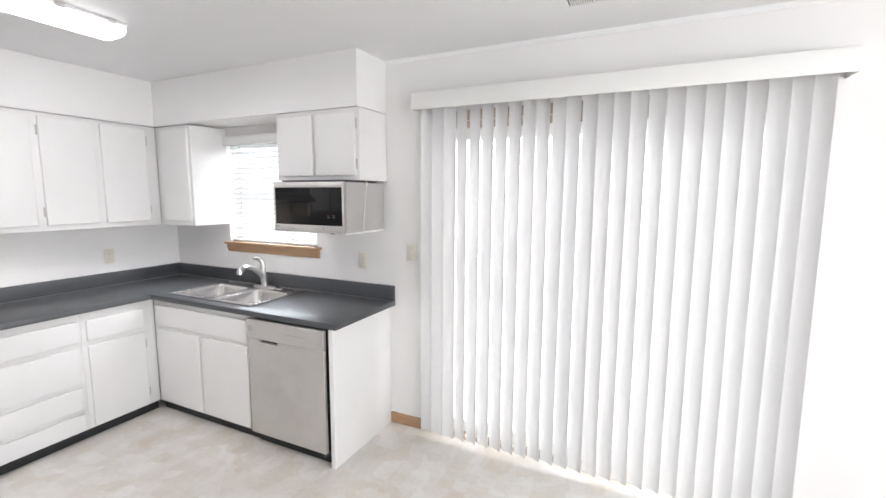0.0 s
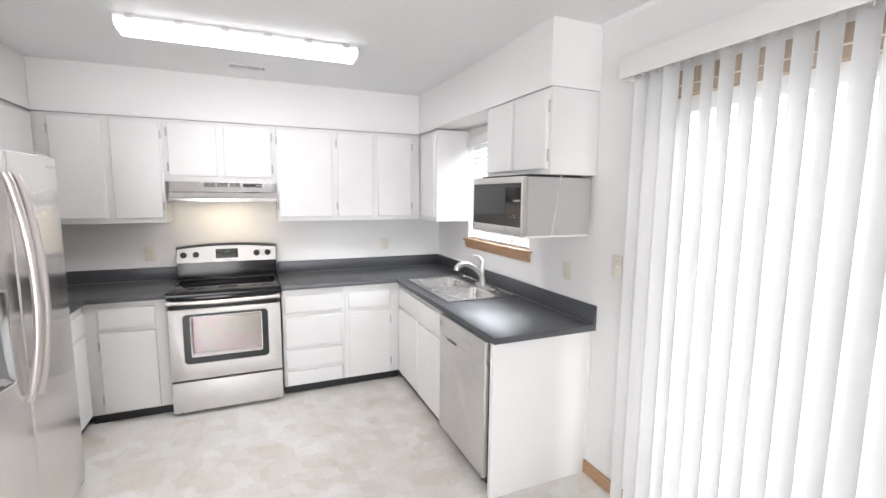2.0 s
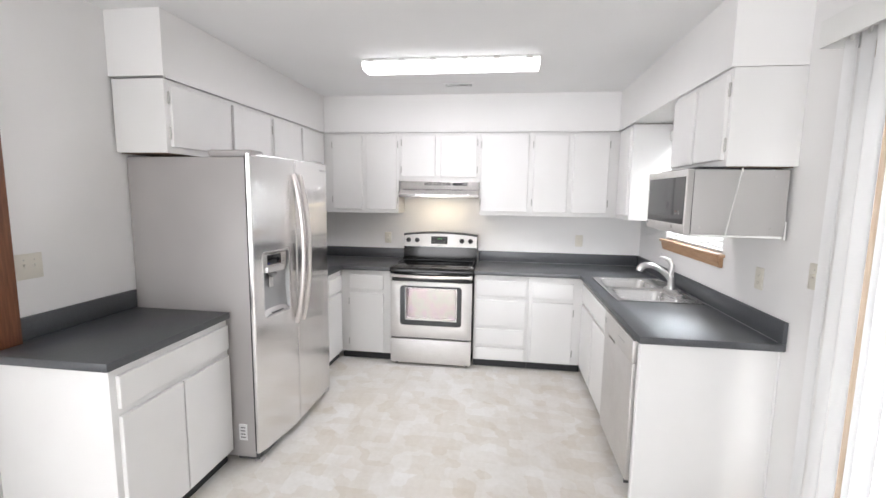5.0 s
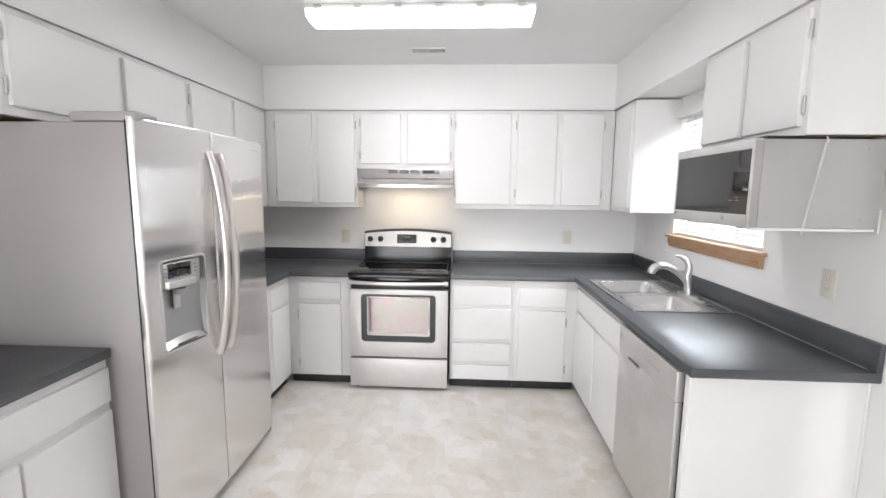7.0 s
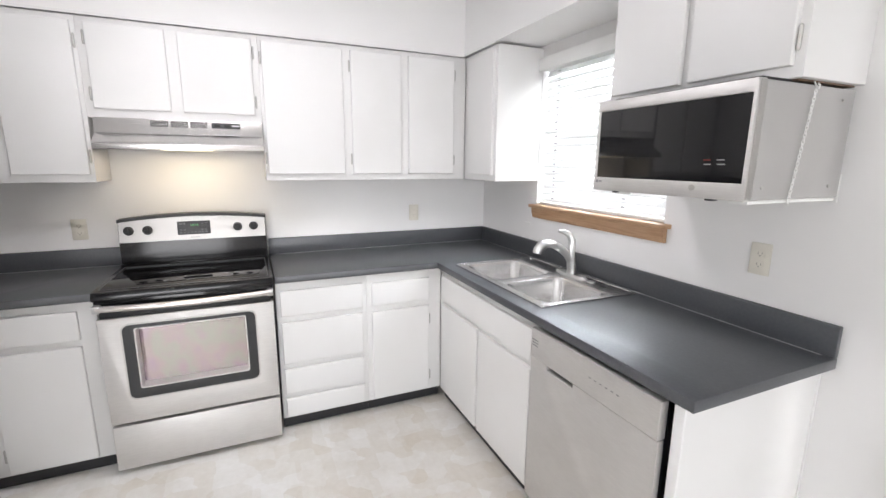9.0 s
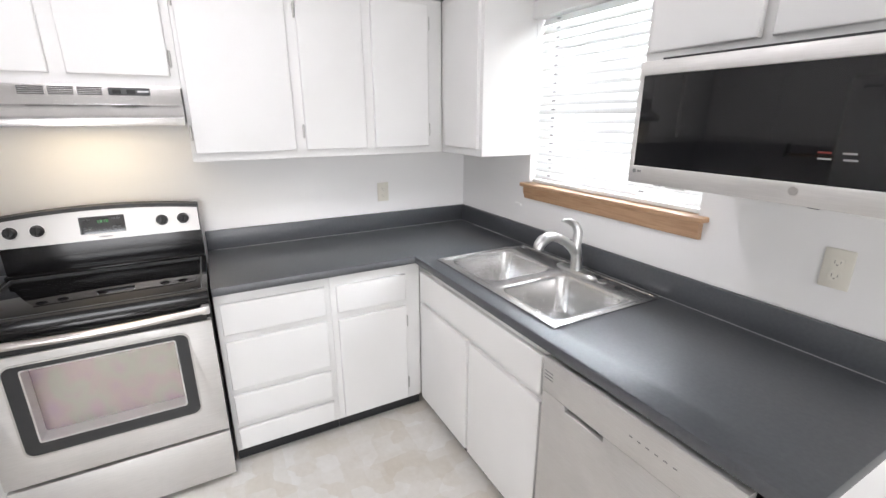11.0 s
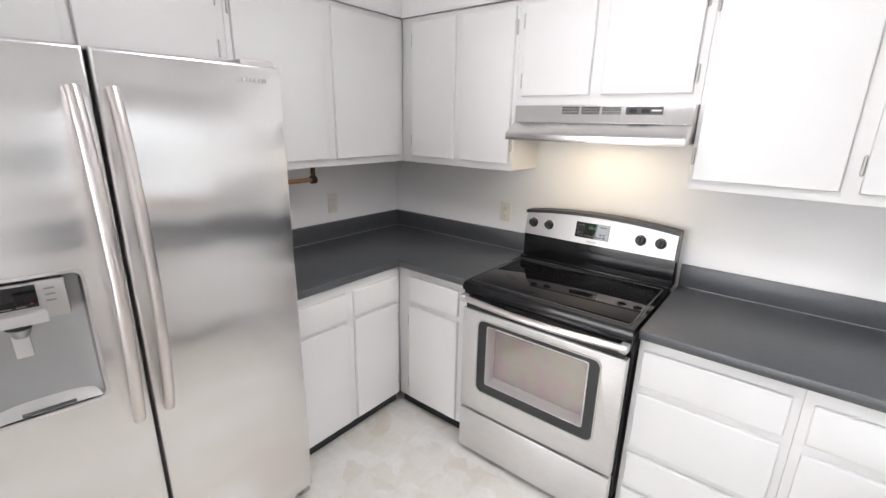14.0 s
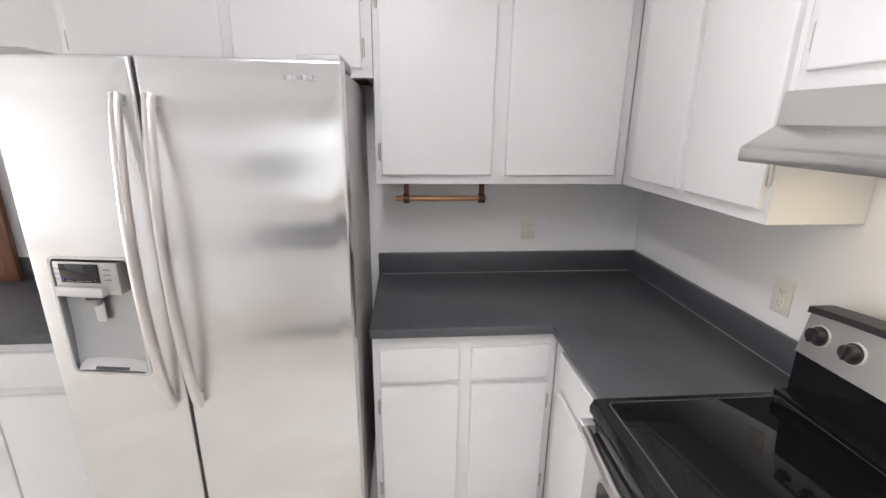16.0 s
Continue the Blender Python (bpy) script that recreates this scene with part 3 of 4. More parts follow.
def on_face(z, d=0.0):
    return 0.545 + (z - 1.05) * 0.17 - 0.012 - d


for x in (0.052, 0.142, 0.605, 0.693):
    z = 1.124
    bm = bmesh.new()
    y = on_face(z)
    cyl(bm, (x, y, z), (x, y - 0.006, z + 0.0015), 0.027, 0.025, 28)
    cyl(bm, (x, y - 0.006, z + 0.0015), (x, y - 0.026, z + 0.006), 0.022, 0.018, 28)
    box(bm, x - 0.004, x + 0.004, y - 0.034, y - 0.02, z - 0.013, z + 0.024, 0.0015)
    kn = part("knob", bm, PLASTIC, stove, "round black control knob")
    part("ring", cyl(bmesh.new(), (x, y + 0.001, z), (x, y - 0.004, z + 0.001), 0.0295, 0.0285, 28), SILVERPLASTIC, kn, "thin silver ring")
    part("mark", boxes((x - 0.012, x + 0.012, y - 0.0015, y + 0.004, z - 0.036, z - 0.033)), INK, stove)
disp = part("display", prism([(on_face(1.090, 0.003), 1.090), (on_face(1.166, 0.003), 1.166), (on_face(1.166) + 0.004, 1.166), (on_face(1.090) + 0.004, 1.090)], 0.288, 0.458), BLACKGLASS, stove, "black control display with green clock")
for i, w in enumerate((0.006, 0.012, 0.004, 0.012)):
    x = 0.356 + (0, 0.009, 0.024, 0.031)[i]
    part("digit", boxes((x, x + w * 0.8, on_face(1.142, 0.0045), on_face(1.142, 0.003), 1.137, 1.149)), GREENLED, disp, "green clock digit")
for r, z in enumerate((1.102, 1.116, 1.152)):
    for c in range(8):
        if r and 2 <= c <= 5:
            continue
        x = 0.300 + c * 0.0185
        part("button_mark", boxes((x, x + 0.012, on_face(z, 0.0045), on_face(z, 0.003), z - 0.003, z + 0.003)), DARKGREY, disp)
part("nameplate", boxes((0.352, 0.402, on_face(1.074, 0.002), on_face(1.074), 1.071, 1.076)), INK, stove, "small grey nameplate")
# oven door
od = part("oven_door", slab("y", [0.006, 0.105, 0.660, 0.759], [0.270, 0.398, 0.755, 0.800], lambda u, v: not (0.105 < u < 0.66 and 0.398 < v < 0.755), -0.02, 0.018, 0.004), STEEL_MATT, stove, "brushed steel oven door with window")
part("door_liner", boxes((0.10, 0.665, 0.0505, 0.0545, 0.355, 0.76)), ENAMEL, od)
part("window_frame", ring_plate(rounded(0.098, 0.667, 0.392, 0.762, 0.03), rounded(0.146, 0.622, 0.442, 0.742, 0.008), -0.0225, 0.0), DARKGLASS, od, "dark grey glass border")
part("window_trim", ring_plate(rounded(0.092, 0.673, 0.386, 0.768, 0.034), rounded(0.098, 0.667, 0.392, 0.762, 0.03), -0.024, 0.0), STEEL_V, od)
part("window_edge", ring_plate(rounded(0.144, 0.624, 0.440, 0.744, 0.01), rounded(0.149, 0.619, 0.445, 0.739, 0.008), -0.0235, 0.0459), SILVERPLASTIC, od, "bright inner edge of the window")
part("window_glass", boxes((0.14, 0.63, 0.046, 0.050, 0.43, 0.75)), OVENGLASS, od, "oven window with pinkish iridescent sheen put into its colour")
part("top_trim", boxes((0.02, 0.745, -0.014, 0.01, 0.801, 0.835, 0.002)), PLASTIC, od)
part("vent_slots", boxes(*[(0.26 + i * 0.021, 0.275 + i * 0.021, -0.0165, -0.0125, 0.822, 0.828) for i in range(12)]), DARKGREY, od)
pts = [(0.02 + 0.725 * i / 24, -0.040 - 0.022 * math.sin(math.pi * i / 24), 0.856 - 0.004 * math.sin(math.pi * i / 24)) for i in range(25)]
part("handle", tube(pts, [0.0145] * 25), HANDLE, stove, "bowed brushed steel handle")
for x in (0.012, 0.753):
    part("handle_end", boxes((x - 0.022 if x > 0.4 else x - 0.008, x + 0.008 if x > 0.4 else x + 0.022, -0.052, -0.0125, 0.838, 0.872, 0.005)), SILVERPLASTIC, stove)
part("storage_drawer", boxes((0.006, 0.759, -0.02, 0.018, 0.028, 0.256, 0.004)), STEEL_MATT, stove, "brushed steel storage drawer front")

# ---- range hood ----
hood = thing("range_hood", stove_side(0.410, -2.352), "brushed steel range hood below a cabinet with its warm light on", "range hood")
part("shell", prism([(0.0, 1.565), (0.0, 1.593), (0.008, 1.602), (0.078, 1.646), (0.082, 1.719), (0.408, 1.719), (0.408, 1.573), (0.02, 1.573), (0.02, 1.565)], 0.0, 0.762, "x", 0.0015), HOODSTEEL, hood, "brushed steel shell")
for g in range(3):
    for r in range(5):
        part("vent_slot", boxes((0.236 + g * 0.089, 0.236 + g * 0.089 + 0.078, 0.0795, 0.0835, 1.682 + r * 0.0065, 1.6855 + r * 0.0065)), PLASTIC, hood)
cp = part("switch_panel", boxes((0.512, 0.652, 0.0775, 0.083, 1.682, 1.711, 0.001)), DARKGREY, hood, "dark grey switch panel")
for x in (0.54, 0.588):
    part("rocker", boxes((x - 0.016, x + 0.016, 0.072, 0.0785, 1.687, 1.705, 0.003)), PLASTIC, cp, "black rocker switch")
part("maker_mark", boxes((0.610, 0.648, 0.0765, 0.0778, 1.694, 1.700)), INKLIGHT, cp)
part("filter", boxes((0.06, 0.70, 0.05, 0.35, 1.5685, 1.5727)), STEEL_V, hood, "metal mesh filter")
part("lamp_lens", boxes((0.26, 0.50, 0.12, 0.24, 1.5665, 1.5682)), BULB, hood, "lit hood lamp lens")

# ---- fridge ----
fr = thing("fridge", fridge_side(2.305, -2.668), "side-by-side stainless steel fridge with water dispenser", "fridge")
part("body", boxes((0.006, 0.949, 0.085, 0.803, 0.03, 1.783, 0.006)), GREY, fr, "grey painted steel cabinet")
part("base_grille", boxes((0.01, 0.945, 0.06, 0.2, 0.015, 0.058, 0.003)), DARKGREY, fr)
for x in (0.03, 0.925):
    part("foot", boxes((x - 0.02, x + 0.02, 0.05, 0.10, 0.0, 0.03, 0.006)), GREY, fr)
    part("hinge_cover", boxes((0.004 if x < 0.4 else 0.825, 0.13 if x < 0.4 else 0.951, 0.04, 0.30, 1.7835, 1.822, 0.012)), GREY, fr, "grey hinge cover")
    part("hinge_foot", boxes((x - 0.018, x + 0.018, 0.052 if x < 0.4 else 0.02, 0.085, 0.032, 0.058, 0.004)), PLASTIC if x < 0.4 else GREY, fr)


def setback(x):
    """How far the slightly bowed front lies back at x."""
    return 0.052 * (max(0.0, 0.36 - x) / 0.36) ** 2 + 0.016 * (max(0.0, x - 0.70) / 0.255) ** 2


def bowed(bm):
    for v in bm.verts:
        if v.co.y < 0.05:
            v.co.y += setback(v.co.x)
    return bm


def fridge_door(x0, x1, hole):
    us, vs = [x0] + [x0 + (x1 - x0) * (0.5 + 0.1 * i) for i in range(5)] + [x1], [0.062, 1.803]
    if hole:
        us, vs = [x0, 0.018, 0.042, hole[0], hole[1], x1], [0.062, hole[2], hole[3], 1.803]
    bm = slab("y", us, vs, lambda u, v: not (hole and hole[0] < u < hole[1] and hole[2] < v < hole[3]), 0.0, 0.075)
    es = [e for e in bm.edges if e.calc_face_angle(0) > 0.6 and not (hole and all(hole[0] - 0.01 < v.co.x < hole[1] + 0.01 and hole[2] - 0.01 < v.co.z < hole[3] + 0.01 for v in e.verts))
          and all(v.co.y < 0.01 for v in e.verts)]
    bmesh.ops.bevel(bm, geom=es, offset=0.010, segments=4, affect="EDGES", profile=0.5)
    return bowed(bm)


HX0, HX1, HZ0, HZ1 = 0.069, 0.313, 0.867, 1.246
ld = part("freezer_door", fridge_door(0.0, 0.411, (HX0, HX1, HZ0, HZ1)), STEEL, fr, "brushed steel freezer door")
rd = part("fridge_door", fridge_door(0.420, 0.955, None), STEEL, fr, "brushed steel fridge door")
part("door_gasket", boxes((0.400, 0.430, 0.030, 0.08, 0.065, 1.795)), PLASTIC, fr, "black door gasket")
part("gasket", boxes((0.004, 0.411, 0.0752, 0.085, 0.07, 1.79), (0.431, 0.951, 0.0752, 0.085, 0.07, 1.79)), PLASTIC, fr, "black door gasket")
for x in (0.371, 0.453):
    n = 26
    pts, rad = [], []
    for i in range(n + 1):
        s = i / n
        pts.append((x, -0.012 - 0.058 * math.sin(math.pi * s) ** 0.75, 0.757 + 0.948 * s))
        rad.append(0.0165)
    h = part("handle", tube(pts, rad), HANDLE, fr, "long bowed satin metal handle")
    for z in (0.775, 1.687):
        part("mount", boxes((x - 0.009, x + 0.009, -0.02, 0.002, z - 0.014, z + 0.014, 0.003)), SILVERPLASTIC, h)
part("dispenser_trim", ring_plate(rounded(HX0 - 0.006, HX1 + 0.006, HZ0 - 0.006, HZ1 + 0.006, 0.022), rounded(HX0 + 0.002, HX1 - 0.002, HZ0 + 0.002, HZ1 - 0.002, 0.02), -0.002, 0.004), SILVERPLASTIC, ld, "thin silver dispenser trim")
# hollow of the dispenser: a rounded niche
bm = bmesh.new()
rows = []
for j in range(9):
    s = j / 8
    z = HZ0 + (HZ1 - HZ0) * s
    row = []
    for i in range(13):
        a = math.pi * i / 12
        depth = 0.044 * min(1.0, 0.55 + 1.2 * s) * math.sin(a) ** 0.45
        row.append(bm.verts.new(((HX0 + HX1) / 2 - (HX1 - HX0) / 2 * math.cos(a), 0.003 + depth, z)))
    rows.append(row)
for r, s in zip(rows, rows[1:]):
    for i in range(12):
        bm.faces.new((r[i], r[i + 1], s[i + 1], s[i]))
bm.faces.new(rows[-1])
bm.faces.new(rows[0][::-1])
bmesh.ops.recalc_face_normals(bm, faces=bm.faces[:])
part("niche", bm, GREYPLASTIC, ld, "grey hollow of the dispenser")
part("control_block", boxes((HX0 + 0.008, HX1 - 0.036, -0.002, 0.05, 1.134, 1.237, 0.006)), STEEL_V, ld, "silver dispenser control block")
part("screen", boxes((HX0 + 0.030, HX0 + 0.150, -0.0045, 0.002, 1.172, 1.230, 0.001)), BLACKGLASS, ld, "small dark display")
part("screen_light", boxes((HX0 + 0.135, HX0 + 0.141, -0.006, -0.0044, 1.180, 1.186)), REDLED, ld)
part("screen_light", boxes((HX0 + 0.036, HX0 + 0.042, -0.006, -0.0044, 1.178, 1.184)), BLUELED, ld)
part("screen_print", boxes((HX0 + 0.050, HX0 + 0.070, -0.006, -0.0044, 1.177, 1.179), (HX0 + 0.080, HX0 + 0.100, -0.006, -0.0044, 1.177, 1.179), (HX0 + 0.108, HX0 + 0.126, -0.006, -0.0044, 1.177, 1.179)), INK, ld)
for z in (1.180, 1.196, 1.212):
    part("button_mark", boxes((HX0 + 0.165, HX0 + 0.185, -0.0032, -0.0015, z, z + 0.004)), INK, ld)
    part("button_mark", boxes((HX0 + 0.013, HX0 + 0.025, -0.0032, -0.0015, z, z + 0.004)), INK, ld)
part("push_bar", boxes((HX0 + 0.014, HX0 + 0.162, -0.018, 0.03, 1.130, 1.162, 0.005)), SILVERPLASTIC, ld, "pale push bar")
part("spout", cyl(bmesh.new(), (HX0 + 0.105, 0.022, 1.118), (HX0 + 0.105, 0.024, 1.092), 0.026, 0.014), GREYPLASTIC, ld)
part("paddle", boxes((HX0 + 0.088, HX0 + 0.122, 0.03, 0.036, 1.03, 1.10, 0.003)), SILVERPLASTIC, ld)
bm = bmesh.new()
n = 20
ring0 = [bm.verts.new(((HX0 + HX1) / 2 + 0.112 * math.cos(math.pi * i / n), 0.002 + 0.052 * math.sin(math.pi * i / n), HZ0 + 0.004 + 0.055 * math.sin(math.pi * i / n))) for i in range(n + 1)]
ring1 = [bm.verts.new(((HX0 + HX1) / 2 + 0.082 * math.cos(math.pi * i / n), 0.002 + 0.036 * math.sin(math.pi * i / n), HZ0 + 0.008 + 0.036 * math.sin(math.pi * i / n))) for i in range(n + 1)]
ring2 = [bm.verts.new((v.co.x, v.co.y, HZ0 + 0.003)) for v in ring0]
for a, b in ((ring0, ring1), (ring2, ring0)):
    for i in range(n):
        bm.faces.new((a[i], a[i + 1], b[i + 1], b[i]))
bm.faces.new(ring1)
bmesh.ops.recalc_face_normals(bm, faces=bm.faces[:])
part("drip_tray", bm, SILVERPLASTIC, ld, "rounded silver drip tray")
part("tray_grille", boxes(((HX0 + HX1) / 2 - 0.055, (HX0 + HX1) / 2 + 0.055, 0.004, 0.018, HZ0 + 0.008, HZ0 + 0.016, 0.002)), DARKGREY, ld)
for ob in ld.children:
    for v in ob.data.vertices:
        v.co.y += setback(v.co.x)
for i in range(7):
    part("logo_bar", boxes((0.797 + i * 0.0138, 0.806 + i * 0.0138, 0.0015, 0.006, 1.749, 1.761)), NICKEL, rd, "small raised letter shape")
part("sticker", boxes((0.003, 0.0062, 0.135, 0.185, 0.135, 0.235)), INKLIGHT, fr, "white rating sticker")
for i in range(4):
    part("sticker_print", boxes((0.0022, 0.0031, 0.145, 0.175, 0.15 + i * 0.02, 0.158 + i * 0.02)), INK, fr)

# ---- dishwasher ----
dw = thing("dishwasher", window_side(1.630, -0.660), "stainless steel dishwasher under the counter", "dishwasher")
part("body", boxes((0.012, 0.612, 0.0505, 0.60, 0.09, 0.868)), PLASTIC, dw)
part("door_panel", slab("y", [0.0, 0.105, 0.257, 0.624], [0.088, 0.716, 0.735], lambda u, v: not (0.105 < u < 0.257 and v > 0.716), 0.0, 0.026, 0.003), STEEL_MATT, dw, "brushed steel door")
part("door_gasket", boxes((0.02, 0.614, 0.0265, 0.05, 0.09, 0.735, 0.003)), PLASTIC, dw, "black door gasket")
ctl = part("control_strip", boxes((0.0, 0.624, -0.004, 0.03, 0.737, 0.862, 0.005)), STEEL_MATT, dw, "steel control strip above a pocket handle")
part("pocket", boxes((0.10, 0.262, 0.022, 0.0262, 0.70, 0.7365)), PLASTIC, ctl, "dark pocket handle recess")
for i in range(3):
    part("vent_slit", boxes((0.012, 0.05, -0.0055, -0.0035, 0.790 + i * 0.012, 0.793 + i * 0.012)), INK, ctl)
for i in range(6):
    part("button_mark", boxes((0.34 + i * 0.025, 0.35 + i * 0.025, -0.0052, -0.0035, 0.80, 0.803)), INK, ctl)
part("toe_plate", boxes((0.0, 0.62, 0.06, 0.08, 0.0, 0.087)), TOE, dw, "black toe plate")
part("foot_bracket", boxes((0.605, 0.62, 0.0, 0.05, 0.07, 0.087)), DARKGREY, dw)

# ---- microwave hung below the cabinet ----
mw = thing("microwave", window_side(1.719, -0.478), "stainless steel microwave hung below a wall cabinet", "microwave")
part("case", boxes((0.004, 0.560, 0.036, 0.452, 1.421, 1.733, 0.004)), MWSIDE, mw, "light grey metal case")
mdoor = part("door", slab("y", [0.0, 0.014, 0.551, 0.564], [1.419, 1.466, 1.700, 1.735], lambda u, v: not (0.014 < u < 0.551 and 1.466 < v < 1.700), 0.0, 0.031, 0.003), STEEL_MATT, mw, "brushed steel front frame")
# solid black piece in place of the shaded gap
part("door_gap", boxes((0.008, 0.556, 0.0312, 0.0358, 1.436, 1.730)), PLASTIC, mw, "black filler that stands for the shade behind the door")
part("window", boxes((0.0142, 0.5508, 0.002, 0.012, 1.4662, 1.6998)), BLACKGLASS, mdoor, "black glass front")
for x, c in ((0.435, REDLED), (0.437, INK), (0.475, INK), (0.478, INK)):
    z = {0.435: 1.527, 0.437: 1.515, 0.475: 1.527, 0.478: 1.515}[x]
    part("panel_mark", boxes((x, x + 0.022, 0.0008, 0.0021, z, z + 0.0035)), c, mdoor)
part("maker_mark", cyl(bmesh.new(), (0.02, 0.001, 1.452), (0.02, -0.0012, 1.452), 0.006), INK, mdoor)
part("maker_bar", boxes((0.029, 0.042, -0.0012, 0.001, 1.449, 1.455)), INK, mdoor)
part("latch_button", cyl(bmesh.new(), (0.41, 0.001, 1.449), (0.41, -0.003, 1.449), 0.009), STEEL_V, mdoor, "round door button")
for y, z in ((0.075, 1.455), (0.39, 1.455), (0.39, 1.70)):
    part("screw", rod((0.558, y, z), (0.5625, y, z), 0.005, 12), HINGE, mw)
for x in (0.05, 0.42):
    part("foot", boxes((x, x + 0.024, 0.045, 0.075, 1.410, 1.421, 0.003)), PLASTIC, mw, "black rubber foot")
for x in (0.10, 0.502):
    part("hanging_bracket", boxes((x, x + 0.055, 0.03, 0.445, 1.410, 1.4205, 0.002)), WHITEPLASTIC, mw, "white hanging bracket")
part("top_spacer", boxes((0.02, 0.53, 0.06, 0.40, 1.7335, 1.7475)), PLASTIC, mw)
part("wall_strap", boxes((0.548, 0.560, 0.4525, 0.460, 1.404, 1.49, 0.002)), WHITEPLASTIC, mw)


def chain(a, b, pitch=0.0095):
    """Small oval links along a line, every other one turned a quarter."""
    bm = bmesh.new()
    a, b = Vector(a), Vector(b)
    n = int((b - a).length / pitch)
    q = (b - a).to_track_quat("Z", "Y").to_matrix()
    for k in range(n):
        mid = a.lerp(b, (k + 0.5) / n)
        u, v = (q.col[0], q.col[2]) if k % 2 else (q.col[1], q.col[2])
        w = u.cross(v)
        rings = []
        for i in range(10):
            t = 6.28318 * i / 10
            c = mid + u * 0.0036 * math.cos(t) + v * 0.0068 * math.sin(t)
            o = (u * math.cos(t) + v * math.sin(t)).normalized()
            rings.append([bm.verts.new(c + (o * math.cos(p) + w * math.sin(p)) * 0.0011) for p in (0, 1.5708, 3.1416, 4.7124)])
        for i in range(10):
            r, s = rings[i], rings[(i + 1) % 10]
            for j in range(4):
                bm.faces.new((r[j], s[j], s[(j + 1) % 4], r[(j + 1) % 4]))
    bmesh.ops.recalc_face_normals(bm, faces=bm.faces[:])
    return bm


ch = part("chain", chain((0.5685, 0.238, 1.728), (0.5685, 0.186, 1.400)), WHITEPLASTIC, mw, "thin white hanging chain")
part("hook", tube([(0.556, 0.246, 1.7425), (0.560, 0.246, 1.734), (0.566, 0.244, 1.724), (0.572, 0.240, 1.722), (0.5745, 0.238, 1.729), (0.571, 0.236, 1.736)], [0.0024] * 6, 8), WHITEPLASTIC, ch, "white cup hook")
# the door side's shade, put in as a strip of darker steel
part("door_side", boxes((0.5642, 0.5655, 0.004, 0.030, 1.424, 1.730)), STEEL_V, mdoor, "dull steel strip that shades the door side")

# ---- sink and tap ----
sink = thing("sink", pose(1.165, -0.316, 0.914), "double-bowl stainless steel drop-in sink", "sink")
rim = slab("z", [-0.423, -0.388, -0.030, 0.030, 0.388, 0.423], [-0.272, -0.232, 0.138, 0.272],
           lambda u, v: not (-0.232 < v < 0.138 and (-0.388 < u < -0.03 or 0.03 < u < 0.388)), 0.0005, 0.006, 0.002)
part("rim", rim, SINK, sink, "flat steel rim and deck")


def bowl(x0, x1, y0, y1, depth):
    bm = bmesh.new()
    rings = []
    for inset, r, z in ((0, 0.004, 0.0052), (0.002, 0.05, 0.0055), (0.007, 0.055, 0.0035), (0.012, 0.055, -0.01), (0.022, 0.055, -depth * 0.72), (0.034, 0.06, -depth * 0.93), (0.065, 0.06, -depth)):
        rings.append([bm.verts.new((x, y, z)) for x, y in rounded(x0 + inset, x1 - inset, y0 + inset, y1 - inset, r, 6)])
    for a, b in zip(rings, rings[1:]):
        for i in range(len(a)):
            j = (i + 1) % len(a)
            bm.faces.new((a[i], a[j], b[j], b[i]))
    bm.faces.new(rings[-1])
    bmesh.ops.recalc_face_normals(bm, faces=bm.faces[:])
    if bm.faces[-1].normal.z < 0:
        bmesh.ops.reverse_faces(bm, faces=bm.faces[:])
    return bm


for x0, x1 in ((-0.388, -0.03), (0.03, 0.388)):
    b = part("bowl", bowl(x0, x1, -0.232, 0.138, 0.165), SINK, sink, "deep polished steel bowl")
    cx = (x0 + x1) / 2
    part("drain", ring_plate(rounded(cx - 0.045, cx + 0.045, -0.092, -0.002, 0.0449, 8), rounded(cx - 0.02, cx + 0.02, -0.067, -0.027, 0.0199, 8), 0, 0.003), NICKEL, b, "round steel drain").matrix_basis = Matrix(
        ((1, 0, 0, 0), (0, 0, 1, 0), (0, 1, 0, -0.1645), (0, 0, 0, 1)))
part("rim_bead", ring_plate(rounded(-0.423, 0.423, -0.272, 0.272, 0.025), rounded(-0.410, 0.410, -0.259, 0.259, 0.02), 0, 0.0075), SINK, sink).matrix_basis = Matrix(((1, 0, 0, 0), (0, 0, 1, 0), (0, 1, 0, 0.0006), (0, 0, 0, 1)))
part("hole_cap", rod((0.19, 0.205, 0.006), (0.19, 0.205, 0.010), 0.021), NICKEL, sink, "round metal hole cap")
# solid black disc; the deck has no opening below it
part("spray_hole", rod((0.275, 0.205, 0.0055), (0.275, 0.205, 0.0072), 0.017), PLASTIC, sink, "black disc at the spray hole")

tap = thing("tap", pose(1.205, -0.115, 0.9205), "satin nickel single-lever kitchen tap", "tap")
bm = bmesh.new()
bmesh.ops.create_cone(bm, cap_ends=True, segments=32, radius1=1, radius2=0.86, depth=0.012, matrix=Matrix.Translation((0, 0, 0.006)) @ Matrix.Diagonal((0.125, 0.032, 1, 1)))
part("base_plate", bm, NICKEL, tap, "oval deck plate")
part("column", tube([(0, 0, 0.01), (0, -0.001, 0.03), (0, -0.005, 0.07), (0, -0.011, 0.10), (0, -0.016, 0.125), (0, -0.017, 0.140)], [0.028, 0.0255, 0.0245, 0.0245, 0.024, 0.017], 24), NICKEL, tap)
